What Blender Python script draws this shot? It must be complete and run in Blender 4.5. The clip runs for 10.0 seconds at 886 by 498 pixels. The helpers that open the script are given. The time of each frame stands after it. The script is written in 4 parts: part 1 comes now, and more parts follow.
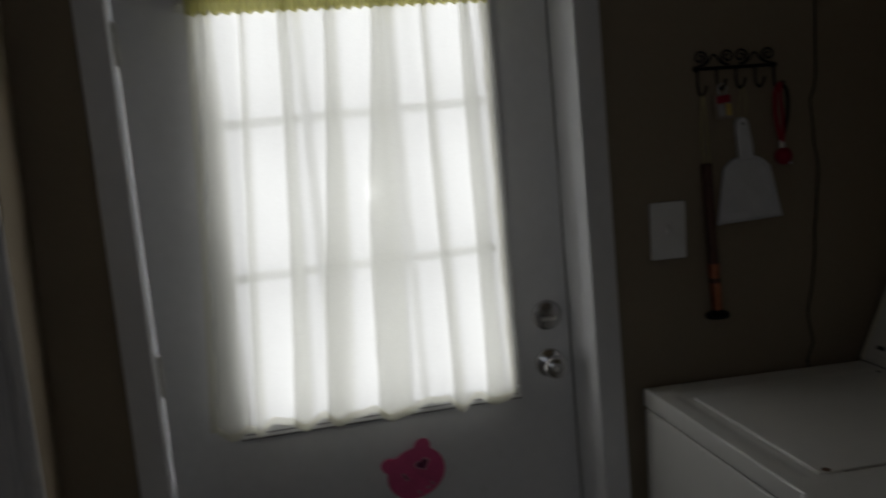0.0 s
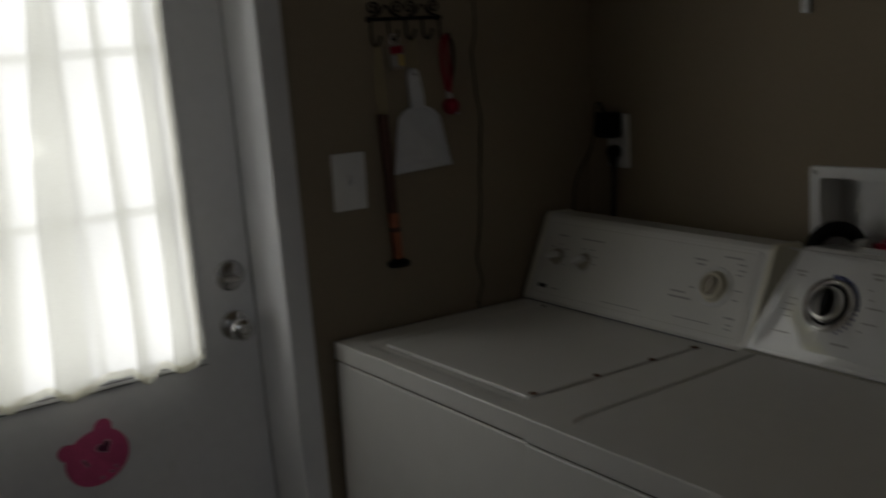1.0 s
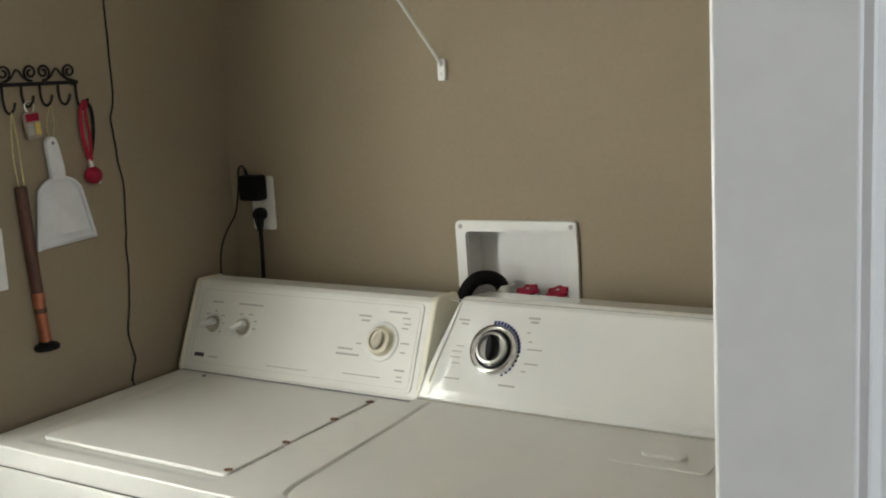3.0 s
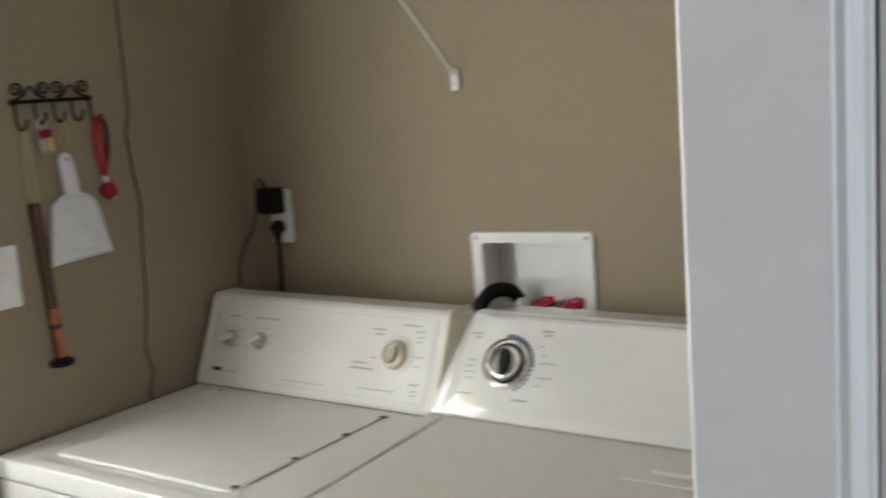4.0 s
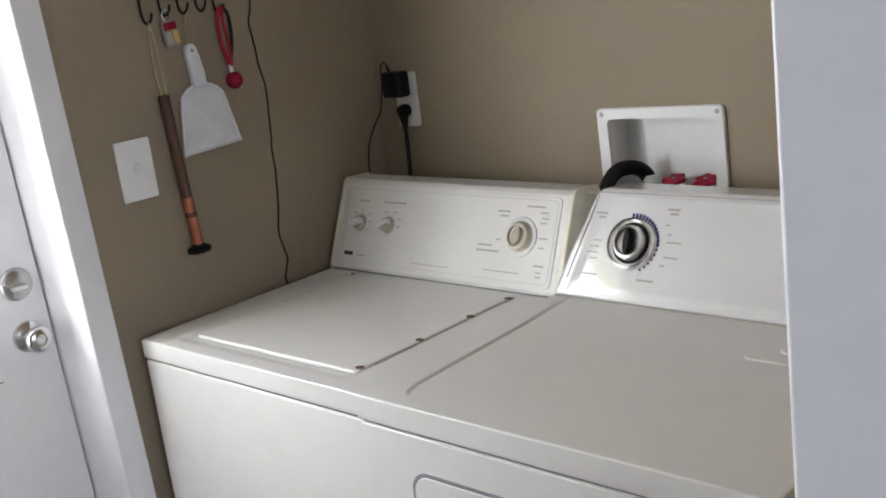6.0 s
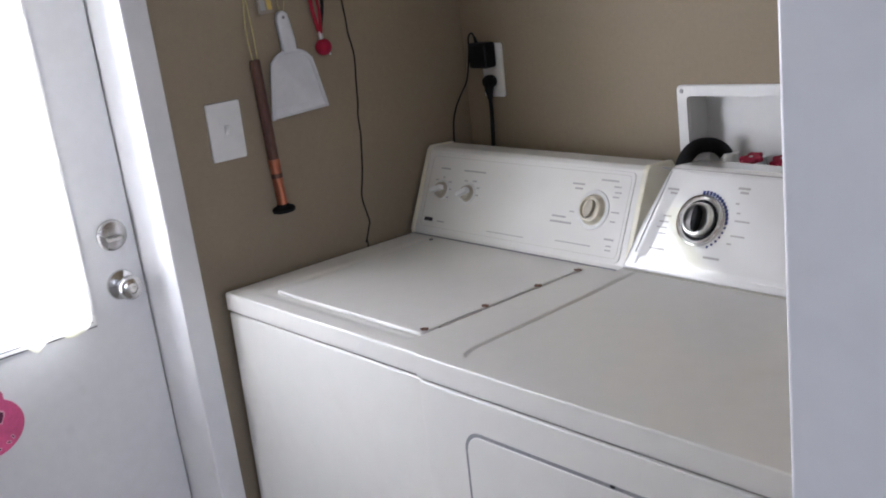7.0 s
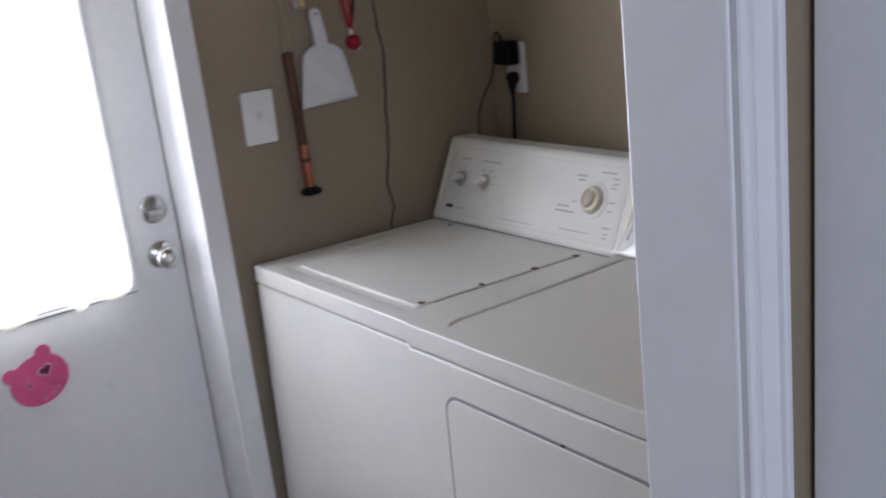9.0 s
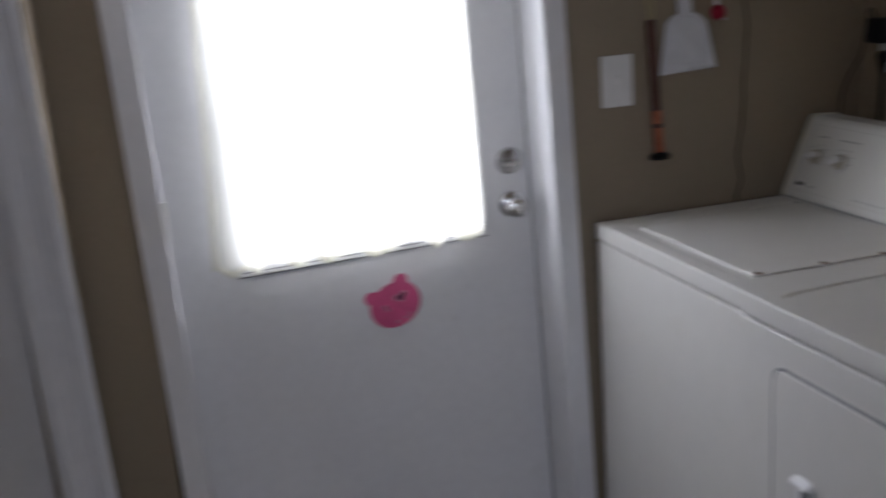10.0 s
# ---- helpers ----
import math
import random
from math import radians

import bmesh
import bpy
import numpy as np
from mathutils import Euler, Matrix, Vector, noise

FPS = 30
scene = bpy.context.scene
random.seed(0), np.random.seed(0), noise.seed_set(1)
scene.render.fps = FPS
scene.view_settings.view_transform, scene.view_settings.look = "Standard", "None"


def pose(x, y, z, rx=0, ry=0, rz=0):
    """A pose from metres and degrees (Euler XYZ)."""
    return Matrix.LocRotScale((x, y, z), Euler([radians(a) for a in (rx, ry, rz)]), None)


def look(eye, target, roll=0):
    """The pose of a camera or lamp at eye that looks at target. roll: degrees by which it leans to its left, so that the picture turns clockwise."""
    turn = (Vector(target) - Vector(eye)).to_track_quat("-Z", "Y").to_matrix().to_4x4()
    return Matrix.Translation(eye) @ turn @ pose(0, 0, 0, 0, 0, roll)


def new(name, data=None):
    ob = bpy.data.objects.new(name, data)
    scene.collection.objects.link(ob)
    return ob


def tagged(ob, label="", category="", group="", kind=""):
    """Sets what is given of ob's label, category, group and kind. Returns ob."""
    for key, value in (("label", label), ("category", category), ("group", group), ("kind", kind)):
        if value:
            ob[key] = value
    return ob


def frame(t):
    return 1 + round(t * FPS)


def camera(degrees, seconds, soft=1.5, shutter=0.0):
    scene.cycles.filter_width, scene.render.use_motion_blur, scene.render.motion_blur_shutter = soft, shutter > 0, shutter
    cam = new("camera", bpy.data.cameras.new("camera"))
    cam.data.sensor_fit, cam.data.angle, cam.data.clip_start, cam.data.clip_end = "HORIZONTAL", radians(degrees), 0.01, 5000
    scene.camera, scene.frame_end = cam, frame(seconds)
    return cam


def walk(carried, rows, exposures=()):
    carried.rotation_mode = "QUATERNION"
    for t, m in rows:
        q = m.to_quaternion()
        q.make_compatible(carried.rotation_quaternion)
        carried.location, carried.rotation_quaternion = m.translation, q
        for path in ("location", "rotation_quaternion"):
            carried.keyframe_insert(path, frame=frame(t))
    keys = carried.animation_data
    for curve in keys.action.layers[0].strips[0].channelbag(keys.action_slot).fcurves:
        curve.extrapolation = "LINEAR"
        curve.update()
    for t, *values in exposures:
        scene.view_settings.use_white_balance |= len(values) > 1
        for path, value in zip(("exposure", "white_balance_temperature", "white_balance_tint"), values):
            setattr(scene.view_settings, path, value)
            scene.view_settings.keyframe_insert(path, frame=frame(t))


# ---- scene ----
cam = camera(45.4, 10.0, 1.8, 0.5)

PATH = [
    (0, (2.16, -1.706, 1.613), (0.226, -1.295, 1.308), -3.7),
    (0.5, (2.074, -1.794, 1.563), (0.25, -1.039, 1.24), -1.8),
    (1, (2.024, -1.895, 1.554), (0.408, -0.78, 1.172), -3.1),
    (1.5, (1.952, -1.913, 1.581), (0.533, -0.571, 1.15), -4.1),
    (2, (1.909, -1.938, 1.609), (0.64, -0.442, 1.219), -3.8),
    (2.5, (1.876, -2.029, 1.59), (0.752, -0.414, 1.228), -3.1),
    (2.7, (1.877, -2.033, 1.592), (0.804, -0.381, 1.249), -2.9),
    (3.8, (1.907, -2.003, 1.615), (0.885, -0.317, 1.284), -3.0),
    (4, (1.924, -1.964, 1.598), (0.803, -0.337, 1.284), -3.9),
    (4.5, (1.955, -1.924, 1.589), (0.645, -0.462, 1.205), -6.5),
    (5, (1.938, -1.932, 1.574), (0.638, -0.485, 1.107), -6.5),
    (6.3, (1.985, -1.872, 1.589), (0.61, -0.513, 1.075), -7.4),
    (6.5, (2.008, -1.853, 1.591), (0.589, -0.542, 1.074), -7.1),
    (7, (2.053, -1.884, 1.584), (0.576, -0.645, 1.051), -6.3),
    (7.5, (2.101, -1.953, 1.585), (0.627, -0.721, 1.03), -6.2),
    (8, (2.153, -1.984, 1.599), (0.673, -0.749, 1.066), -6.0),
    (8.5, (2.218, -1.926, 1.584), (0.699, -0.73, 1.072), -6.4),
    (9, (2.298, -1.861, 1.581), (0.72, -0.749, 1.059), -5.5),
    (9.4, (2.357, -1.843, 1.583), (0.648, -0.956, 1.043), -4.5),
    (9.5, (2.36, -1.859, 1.587), (0.627, -1.023, 1.041), -4.2),
    (9.7, (2.38, -1.86, 1.577), (0.6, -1.119, 1.045), -4.3),
    (10, (2.389, -1.923, 1.57), (0.536, -1.375, 1.054), -4.2),
]
EXPOSURES = [(0, -3.85, 6250, 11), (0.6, -4.0, 6250, 11), (1.0, -3.55, 6400, 10), (1.5, -1.85, 6500, 8), (2.0, -0.78, 6550, 4), (2.5, -0.36, 6550, 3), (3.8, -0.34, 6350, 8), (4.5, -0.22, 6250, 8),
             (5.2, -0.22, 6150, 10), (6.5, -0.24, 5850, 16), (7.5, -0.38, 5700, 18), (9.0, -0.58, 5700, 18), (9.5, -0.82, 5700, 18), (10, -1.4, 5750, 18)]
walk(cam, [(t, look(eye, target, roll)) for t, eye, target, roll in PATH], EXPOSURES)

# ---- world and light ----
world = bpy.data.worlds.new("daylight")
scene.world = world
world.use_nodes = True
wn = world.node_tree
sky = wn.nodes.new("ShaderNodeTexSky")
sky.sky_type, sky.sun_disc = "NISHITA", False
sky.sun_elevation, sky.sun_rotation = radians(40), radians(200)
wn.links.new(sky.outputs[0], wn.nodes["Background"].inputs[0])
wn.nodes["Background"].inputs[1].default_value = 0.12


def area_lamp(name, eye, target, width, height, watts, colour):
    data = bpy.data.lights.new(name, "AREA")
    data.shape, data.size, data.size_y = "RECTANGLE", width, height
    data.energy, data.color = watts, colour
    ob = new(name, data)
    ob.matrix_world = look(eye, target)
    return ob


# daylight in the door's window and in the hall's window
area_lamp("door_window_daylight", (-0.32, -1.39, 1.40), (1.0, -1.39, 1.38), 1.0, 1.4, 188, (1.0, 0.99, 0.98))
area_lamp("hall_window_daylight", (3.56, -2.15, 1.55), (0.0, -1.75, 1.2), 1.1, 1.2, 24, (0.90, 0.94, 1.0))

# ---- materials ----


def mat(name, colour, rough=0.5, metal=0.0, grain=60.0, vary=0.06, blotch=4.0, blotch_vary=0.06, bump=0.1, bump_scale=200.0, coat=0.0, stretch=(1, 1, 1), dirt=None, rough_vary=0.08, spec=0.5):
    """A surface with grain, blotches and fine relief."""
    m = bpy.data.materials.new(name)
    m.use_nodes = True
    nt = m.node_tree
    b = nt.nodes["Principled BSDF"]
    tc = nt.nodes.new("ShaderNodeTexCoord")
    mp = nt.nodes.new("ShaderNodeMapping")
    mp.inputs["Scale"].default_value = stretch
    nt.links.new(tc.outputs["Object"], mp.inputs[0])
    n1 = nt.nodes.new("ShaderNodeTexNoise")
    n1.inputs["Scale"].default_value, n1.inputs["Detail"].default_value = grain, 4
    n2 = nt.nodes.new("ShaderNodeTexNoise")
    n2.inputs["Scale"].default_value, n2.inputs["Detail"].default_value = blotch, 3
    for n in (n1, n2):
        nt.links.new(mp.outputs[0], n.inputs["Vector"])
    mixes = []
    base = [*colour, 1]
    for n, v in ((n1, vary), (n2, blotch_vary)):
        r = nt.nodes.new("ShaderNodeMapRange")
        r.inputs["From Min"].default_value, r.inputs["From Max"].default_value = 0.3, 0.7
        r.inputs["To Min"].default_value, r.inputs["To Max"].default_value = 1 - v, 1 + v
        nt.links.new(n.outputs[0], r.inputs[0])
        mixes.append(r)
    mul = nt.nodes.new("ShaderNodeMath")
    mul.operation = "MULTIPLY"
    nt.links.new(mixes[0].outputs[0], mul.inputs[0])
    nt.links.new(mixes[1].outputs[0], mul.inputs[1])
    sc = nt.nodes.new("ShaderNodeVectorMath")
    sc.operation = "SCALE"
    sc.inputs[0].default_value = colour
    nt.links.new(mul.outputs[0], sc.inputs["Scale"])
    out = sc.outputs[0]
    if dirt:
        n3 = nt.nodes.new("ShaderNodeTexNoise")
        n3.inputs["Scale"].default_value, n3.inputs["Detail"].default_value = dirt[1], 6
        nt.links.new(mp.outputs[0], n3.inputs["Vector"])
        r3 = nt.nodes.new("ShaderNodeMapRange")
        r3.inputs["From Min"].default_value, r3.inputs["From Max"].default_value = dirt[2], dirt[2] + 0.12
        r3.inputs["To Max"].default_value = dirt[3]
        nt.links.new(n3.outputs[0], r3.inputs[0])
        mx = nt.nodes.new("ShaderNodeMix")
        mx.data_type = "RGBA"
        nt.links.new(r3.outputs[0], mx.inputs["Factor"])
        nt.links.new(out, mx.inputs["A"])
        mx.inputs["B"].default_value = (*dirt[0], 1)
        out = mx.outputs["Result"]
    nt.links.new(out, b.inputs["Base Color"])
    rr = nt.nodes.new("ShaderNodeMapRange")
    rr.inputs["To Min"].default_value, rr.inputs["To Max"].default_value = max(0.02, rough - rough_vary), min(1, rough + rough_vary)
    nt.links.new(n2.outputs[0], rr.inputs[0])
    nt.links.new(rr.outputs[0], b.inputs["Roughness"])
    b.inputs["Metallic"].default_value = metal
    b.inputs["Specular IOR Level"].default_value = spec
    b.inputs["Coat Weight"].default_value = coat
    b.inputs["Coat Roughness"].default_value = 0.08
    if bump:
        n4 = nt.nodes.new("ShaderNodeTexNoise")
        n4.inputs["Scale"].default_value, n4.inputs["Detail"].default_value = bump_scale, 3
        nt.links.new(mp.outputs[0], n4.inputs["Vector"])
        bp = nt.nodes.new("ShaderNodeBump")
        bp.inputs["Strength"].default_value, bp.inputs["Distance"].default_value = bump, 0.002
        nt.links.new(n4.outputs[0], bp.inputs["Height"])
        nt.links.new(bp.outputs[0], b.inputs["Normal"])
    return m


TAN = mat("tan_wall_paint", (0.285, 0.231, 0.159), 0.75, grain=90, vary=0.03, blotch=1.6, blotch_vary=0.05, bump=0.25, bump_scale=260)
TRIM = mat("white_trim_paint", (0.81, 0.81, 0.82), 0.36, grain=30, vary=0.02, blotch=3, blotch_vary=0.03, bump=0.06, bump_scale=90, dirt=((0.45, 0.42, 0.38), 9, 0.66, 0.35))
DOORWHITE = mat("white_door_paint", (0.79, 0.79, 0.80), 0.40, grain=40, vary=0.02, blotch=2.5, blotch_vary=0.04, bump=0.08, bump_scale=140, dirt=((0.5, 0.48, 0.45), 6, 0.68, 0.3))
WHITEWALL = mat("white_wall_paint", (0.72, 0.72, 0.73), 0.6, grain=80, vary=0.02, blotch=2, blotch_vary=0.03, bump=0.2, bump_scale=240)
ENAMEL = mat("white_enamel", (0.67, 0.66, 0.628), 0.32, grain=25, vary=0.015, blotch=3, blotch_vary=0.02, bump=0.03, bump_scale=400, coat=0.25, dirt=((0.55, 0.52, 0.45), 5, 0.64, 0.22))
CONSOLE = mat("white_console_panel", (0.70, 0.69, 0.655), 0.50, grain=20, vary=0.01, blotch=4, blotch_vary=0.015, bump=0.0, coat=0.25, rough_vary=0.04, spec=0.35)
DRYERPANEL = mat("glossy_white_panel", (0.73, 0.73, 0.72), 0.06, grain=20, vary=0.01, blotch=4, blotch_vary=0.015, bump=0.0, coat=0.6, rough_vary=0.02, spec=0.7)
CREAM = mat("yellowed_plastic", (0.72, 0.69, 0.57), 0.35, grain=40, vary=0.02, blotch=8, blotch_vary=0.05, bump=0.03)
# beige, darkened to hold the shade round the small knobs' grips
BEIGE = mat("shaded_beige_plastic", (0.40, 0.36, 0.285), 0.45, grain=60, vary=0.05, blotch=30, blotch_vary=0.1, bump=0.03)
IVORY = mat("ivory_plastic", (0.66, 0.62, 0.50), 0.4, grain=40, vary=0.02, blotch=8, blotch_vary=0.04, bump=0.02)
PLASTIC = mat("white_plastic", (0.78, 0.78, 0.77), 0.35, grain=40, vary=0.015, blotch=8, blotch_vary=0.03, bump=0.03)
DUSTPAN = mat("dusty_white_plastic", (0.70, 0.71, 0.74), 0.45, grain=60, vary=0.02, blotch=14, blotch_vary=0.05, bump=0.04)
SEAM = mat("dark_seam", (0.16, 0.145, 0.125), 0.8, bump=0)
DARKGREY = mat("dark_grey", (0.22, 0.22, 0.23), 0.7, bump=0)
# grey that stands in for shade in narrow gaps
GAPSHADE = mat("gap_shade_grey", (0.33, 0.31, 0.28), 0.9, grain=200, vary=0.15, bump=0)
LINEBEIGE = mat("beige_grey_line", (0.52, 0.50, 0.455), 0.9, bump=0)
RUST = mat("rust", (0.14, 0.074, 0.045), 0.9, grain=400, vary=0.35, blotch=120, blotch_vary=0.3, bump=0.6, bump_scale=500)
CHROME = mat("polished_chrome", (0.60, 0.59, 0.58), 0.13, 1.0, bump=0, rough_vary=0.05)
BRIGHT = mat("bright_chrome", (0.84, 0.83, 0.82), 0.16, 1.0, bump=0, rough_vary=0.05)
DULLCHROME = mat("dulled_chrome", (0.40, 0.39, 0.385), 0.26, 1.0, bump=0, rough_vary=0.08)
SATIN = mat("satin_metal", (0.70, 0.69, 0.67), 0.36, 1.0, bump=0, rough_vary=0.08)
GREYMETAL = mat("dull_grey_metal", (0.42, 0.42, 0.42), 0.6, 0.6, bump=0)
BLACKPL = mat("black_plastic", (0.006, 0.006, 0.007), 0.6, bump=0.05, spec=0.25)
RUBBER = mat("black_rubber", (0.006, 0.006, 0.006), 0.65, bump=0.1, spec=0.25)
IRON = mat("black_wrought_iron", (0.008, 0.007, 0.007), 0.6, spec=0.25, grain=200, vary=0.2, bump=0.25, bump_scale=300)
WOOD = mat("dark_brown_wood", (0.085, 0.035, 0.022), 0.5, grain=60, vary=0.35, blotch=10, blotch_vary=0.25, bump=0.2, bump_scale=120, stretch=(6, 6, 0.6))
COPPER = mat("copper_tube", (0.44, 0.165, 0.095), 0.42, 1.0, grain=50, vary=0.15, blotch=20, blotch_vary=0.25, bump=0.05)
RED = mat("red_enamel", (0.28, 0.007, 0.030), 0.5, spec=0.25, grain=200, vary=0.1, blotch=40, blotch_vary=0.15, bump=0.1)
REDCORD = mat("red_cord", (0.34, 0.010, 0.030), 0.8, grain=300, vary=0.2, bump=0.3, bump_scale=600)
YELLOWCORD = mat("yellow_string", (0.50, 0.44, 0.20), 0.85, grain=300, vary=0.2, bump=0.3)
PINK = mat("pink_foam", (0.62, 0.095, 0.24), 0.75, grain=150, vary=0.08, blotch=25, blotch_vary=0.08, bump=0.2, bump_scale=400)
DARKPINK = mat("dark_magenta_print", (0.11, 0.008, 0.05), 0.7, bump=0)
PALE = mat("pale_print", (0.72, 0.36, 0.47), 0.7, bump=0)
PRINT = mat("grey_print", (0.39, 0.38, 0.37), 0.6, bump=0)
PRINTDARK = mat("black_print", (0.035, 0.035, 0.04), 0.6, bump=0)
PRINTBLUE = mat("blue_print", (0.02, 0.035, 0.16), 0.6, bump=0)
CEILING = mat("ceiling_white", (0.60, 0.59, 0.57), 0.85, bump=0.4, bump_scale=120)
VINYL = mat("grey_vinyl_floor", (0.30, 0.27, 0.23), 0.45, grain=40, vary=0.12, blotch=3, blotch_vary=0.12, bump=0.1)
PVC = mat("white_pvc", (0.66, 0.66, 0.64), 0.4, bump=0.02)
TAGGREY = mat("clear_grey_plastic", (0.33, 0.29, 0.24), 0.2, bump=0)
YELLOWTAG = mat("yellow_card", (0.62, 0.45, 0.12), 0.5, bump=0)


def fabric_mat(name, colour, clear):
    m = bpy.data.materials.new(name)
    m.use_nodes = True
    nt = m.node_tree
    nt.nodes.remove(nt.nodes["Principled BSDF"])
    out = nt.nodes["Material Output"]
    tc = nt.nodes.new("ShaderNodeTexCoord")
    nz = nt.nodes.new("ShaderNodeTexNoise")
    nz.inputs["Scale"].default_value = 500
    nt.links.new(tc.outputs["Object"], nz.inputs["Vector"])
    r = nt.nodes.new("ShaderNodeMapRange")
    r.inputs["To Min"].default_value, r.inputs["To Max"].default_value = clear - 0.08, clear + 0.08
    nt.links.new(nz.outputs[0], r.inputs[0])
    tl, df, tp = (nt.nodes.new("ShaderNodeBsdf" + k) for k in ("Translucent", "Diffuse", "Transparent"))
    tl.inputs[0].default_value = df.inputs[0].default_value = (*colour, 1)
    a, b = nt.nodes.new("ShaderNodeMixShader"), nt.nodes.new("ShaderNodeMixShader")
    a.inputs[0].default_value = 0.4
    nt.links.new(tl.outputs[0], a.inputs[1])
    nt.links.new(df.outputs[0], a.inputs[2])
    nt.links.new(r.outputs[0], b.inputs[0])
    nt.links.new(a.outputs[0], b.inputs[1])
    nt.links.new(tp.outputs[0], b.inputs[2])
    nt.links.new(b.outputs[0], out.inputs[0])
    return m


SHEER = fabric_mat("sheer_white_fabric", (0.86, 0.86, 0.81), 0.38)
HEM = fabric_mat("doubled_white_fabric", (0.84, 0.83, 0.74), 0.16)
POCKET = fabric_mat("yellowish_doubled_fabric", (0.70, 0.68, 0.36), 0.08)


def glass_mat():
    m = bpy.data.materials.new("window_glass")
    m.use_nodes = True
    b = m.node_tree.nodes["Principled BSDF"]
    b.inputs["Transmission Weight"].default_value, b.inputs["Roughness"].default_value, b.inputs["IOR"].default_value = 1.0, 0.0, 1.45
    return m


GLASS = glass_mat()

# ---- builders ----
ORIGIN = {}


def finish(bm, smooth=40):
    bmesh.ops.recalc_face_normals(bm, faces=bm.faces)
    for f in bm.faces:
        f.smooth = True
    for e in bm.edges:
        if len(e.link_faces) == 2 and e.calc_face_angle(0) > radians(smooth):
            e.smooth = False


def thing(name, base, label, category, group="", kind=""):
    """An empty at the base of a thing; its parts hang under it."""
    ob = new(name)
    ob.location = base
    ob.empty_display_size = 0.05
    ORIGIN[ob.name] = Vector(base)
    return tagged(ob, label, category, group, kind)


def solid(name, bm, material, base, label="", category="", group="", kind="", smooth=40):
    """A thing of one mesh, given in world coordinates."""
    finish(bm, smooth)
    bmesh.ops.translate(bm, verts=bm.verts, vec=-Vector(base))
    me = bpy.data.meshes.new(name)
    bm.to_mesh(me)
    bm.free()
    me.materials.append(material)
    ob = new(name, me)
    even = ob.modifiers.new("even_normals", "WEIGHTED_NORMAL")
    even.weight, even.keep_sharp = 100, True
    ob.location = base
    ORIGIN[ob.name] = Vector(base)
    return tagged(ob, label, category, group, kind)


def part(name, bm, material, parent, label="", smooth=40):
    """A mesh under a thing or a part, given in world coordinates."""
    finish(bm, smooth)
    at = sum((v.co for v in bm.verts), Vector()) / max(1, len(bm.verts))
    bmesh.ops.translate(bm, verts=bm.verts, vec=-at)
    me = bpy.data.meshes.new(name)
    bm.to_mesh(me)
    bm.free()
    me.materials.append(material)
    ob = new(name, me)
    even = ob.modifiers.new("even_normals", "WEIGHTED_NORMAL")
    even.weight, even.keep_sharp = 100, True
    ob.parent = parent
    ob.location = at - ORIGIN[parent.name]
    ORIGIN[ob.name] = at
    return tagged(ob, label)


def box(x0, y0, z0, x1, y1, z1, bevel=0.0, seg=2, bm=None):
    bm2 = bmesh.new()
    bmesh.ops.create_cube(bm2, size=1)
    for v in bm2.verts:
        v.co = ((x0 + x1) / 2 + v.co.x * (x1 - x0), (y0 + y1) / 2 + v.co.y * (y1 - y0), (z0 + z1) / 2 + v.co.z * (z1 - z0))
    if bevel:
        bmesh.ops.bevel(bm2, geom=bm2.edges[:], offset=bevel, segments=seg, affect="EDGES", profile=0.5)
    return join(bm, bm2)


def join(bm, bm2):
    if bm is None:
        return bm2
    me = bpy.data.meshes.new("tmp")
    bm2.to_mesh(me)
    bm2.free()
    bm.from_mesh(me)
    bpy.data.meshes.remove(me)
    return bm


def prism(points, vec, bevel=0.0, seg=2, bm=None):
    """A closed outline of world points, swept along vec."""
    bm2 = bmesh.new()
    a = [bm2.verts.new(p) for p in points]
    b = [bm2.verts.new(Vector(p) + Vector(vec)) for p in points]
    bm2.faces.new(a)
    bm2.faces.new(b[::-1])
    n = len(a)
    for i in range(n):
        bm2.faces.new((a[i], b[i], b[(i + 1) % n], a[(i + 1) % n]))
    bmesh.ops.recalc_face_normals(bm2, faces=bm2.faces)
    if bevel:
        es = [e for e in bm2.edges if e.calc_face_angle(0) > radians(25)]
        bmesh.ops.bevel(bm2, geom=es, offset=bevel, segments=seg, affect="EDGES", profile=0.5)
    return join(bm, bm2)


def rounded(w0, h0, w1, h1, r, n=5):
    """Outline of a rounded rectangle in two coordinates."""
    pts = []
    for cx, cy, a0 in ((w1 - r, h0 + r, -90), (w1 - r, h1 - r, 0), (w0 + r, h1 - r, 90), (w0 + r, h0 + r, 180)):
        for i in range(n + 1):
            a = radians(a0 + 90 * i / n)
            pts.append((cx + r * math.cos(a), cy + r * math.sin(a)))
    return pts


def tube(points, r, n=8, closed=False, bm=None, ends=True):
    """A round bar along points; r is a radius or a list of them."""
    bm2 = bmesh.new()
    pts = [Vector(p) for p in points]
    rs = r if isinstance(r, (list, tuple)) else [r] * len(pts)
    up, rings = None, []
    for i, p in enumerate(pts):
        q0 = pts[i - 1] if (i or closed) else p
        q1 = pts[(i + 1) % len(pts)] if (i < len(pts) - 1 or closed) else p
        d = (q1 - q0).normalized()
        if up is None:
            up = d.orthogonal().normalized()
        up = (up - d * up.dot(d)).normalized()
        side = d.cross(up)
        rings.append([bm2.verts.new(p + rs[i] * (math.cos(2 * math.pi * k / n) * up + math.sin(2 * math.pi * k / n) * side)) for k in range(n)])
    for i in range(len(rings) - (0 if closed else 1)):
        a, b = rings[i], rings[(i + 1) % len(rings)]
        for k in range(n):
            bm2.faces.new((a[k], a[(k + 1) % n], b[(k + 1) % n], b[k]))
    if not closed and ends:
        bm2.faces.new(rings[0][::-1])
        bm2.faces.new(rings[-1])
    return join(bm, bm2)


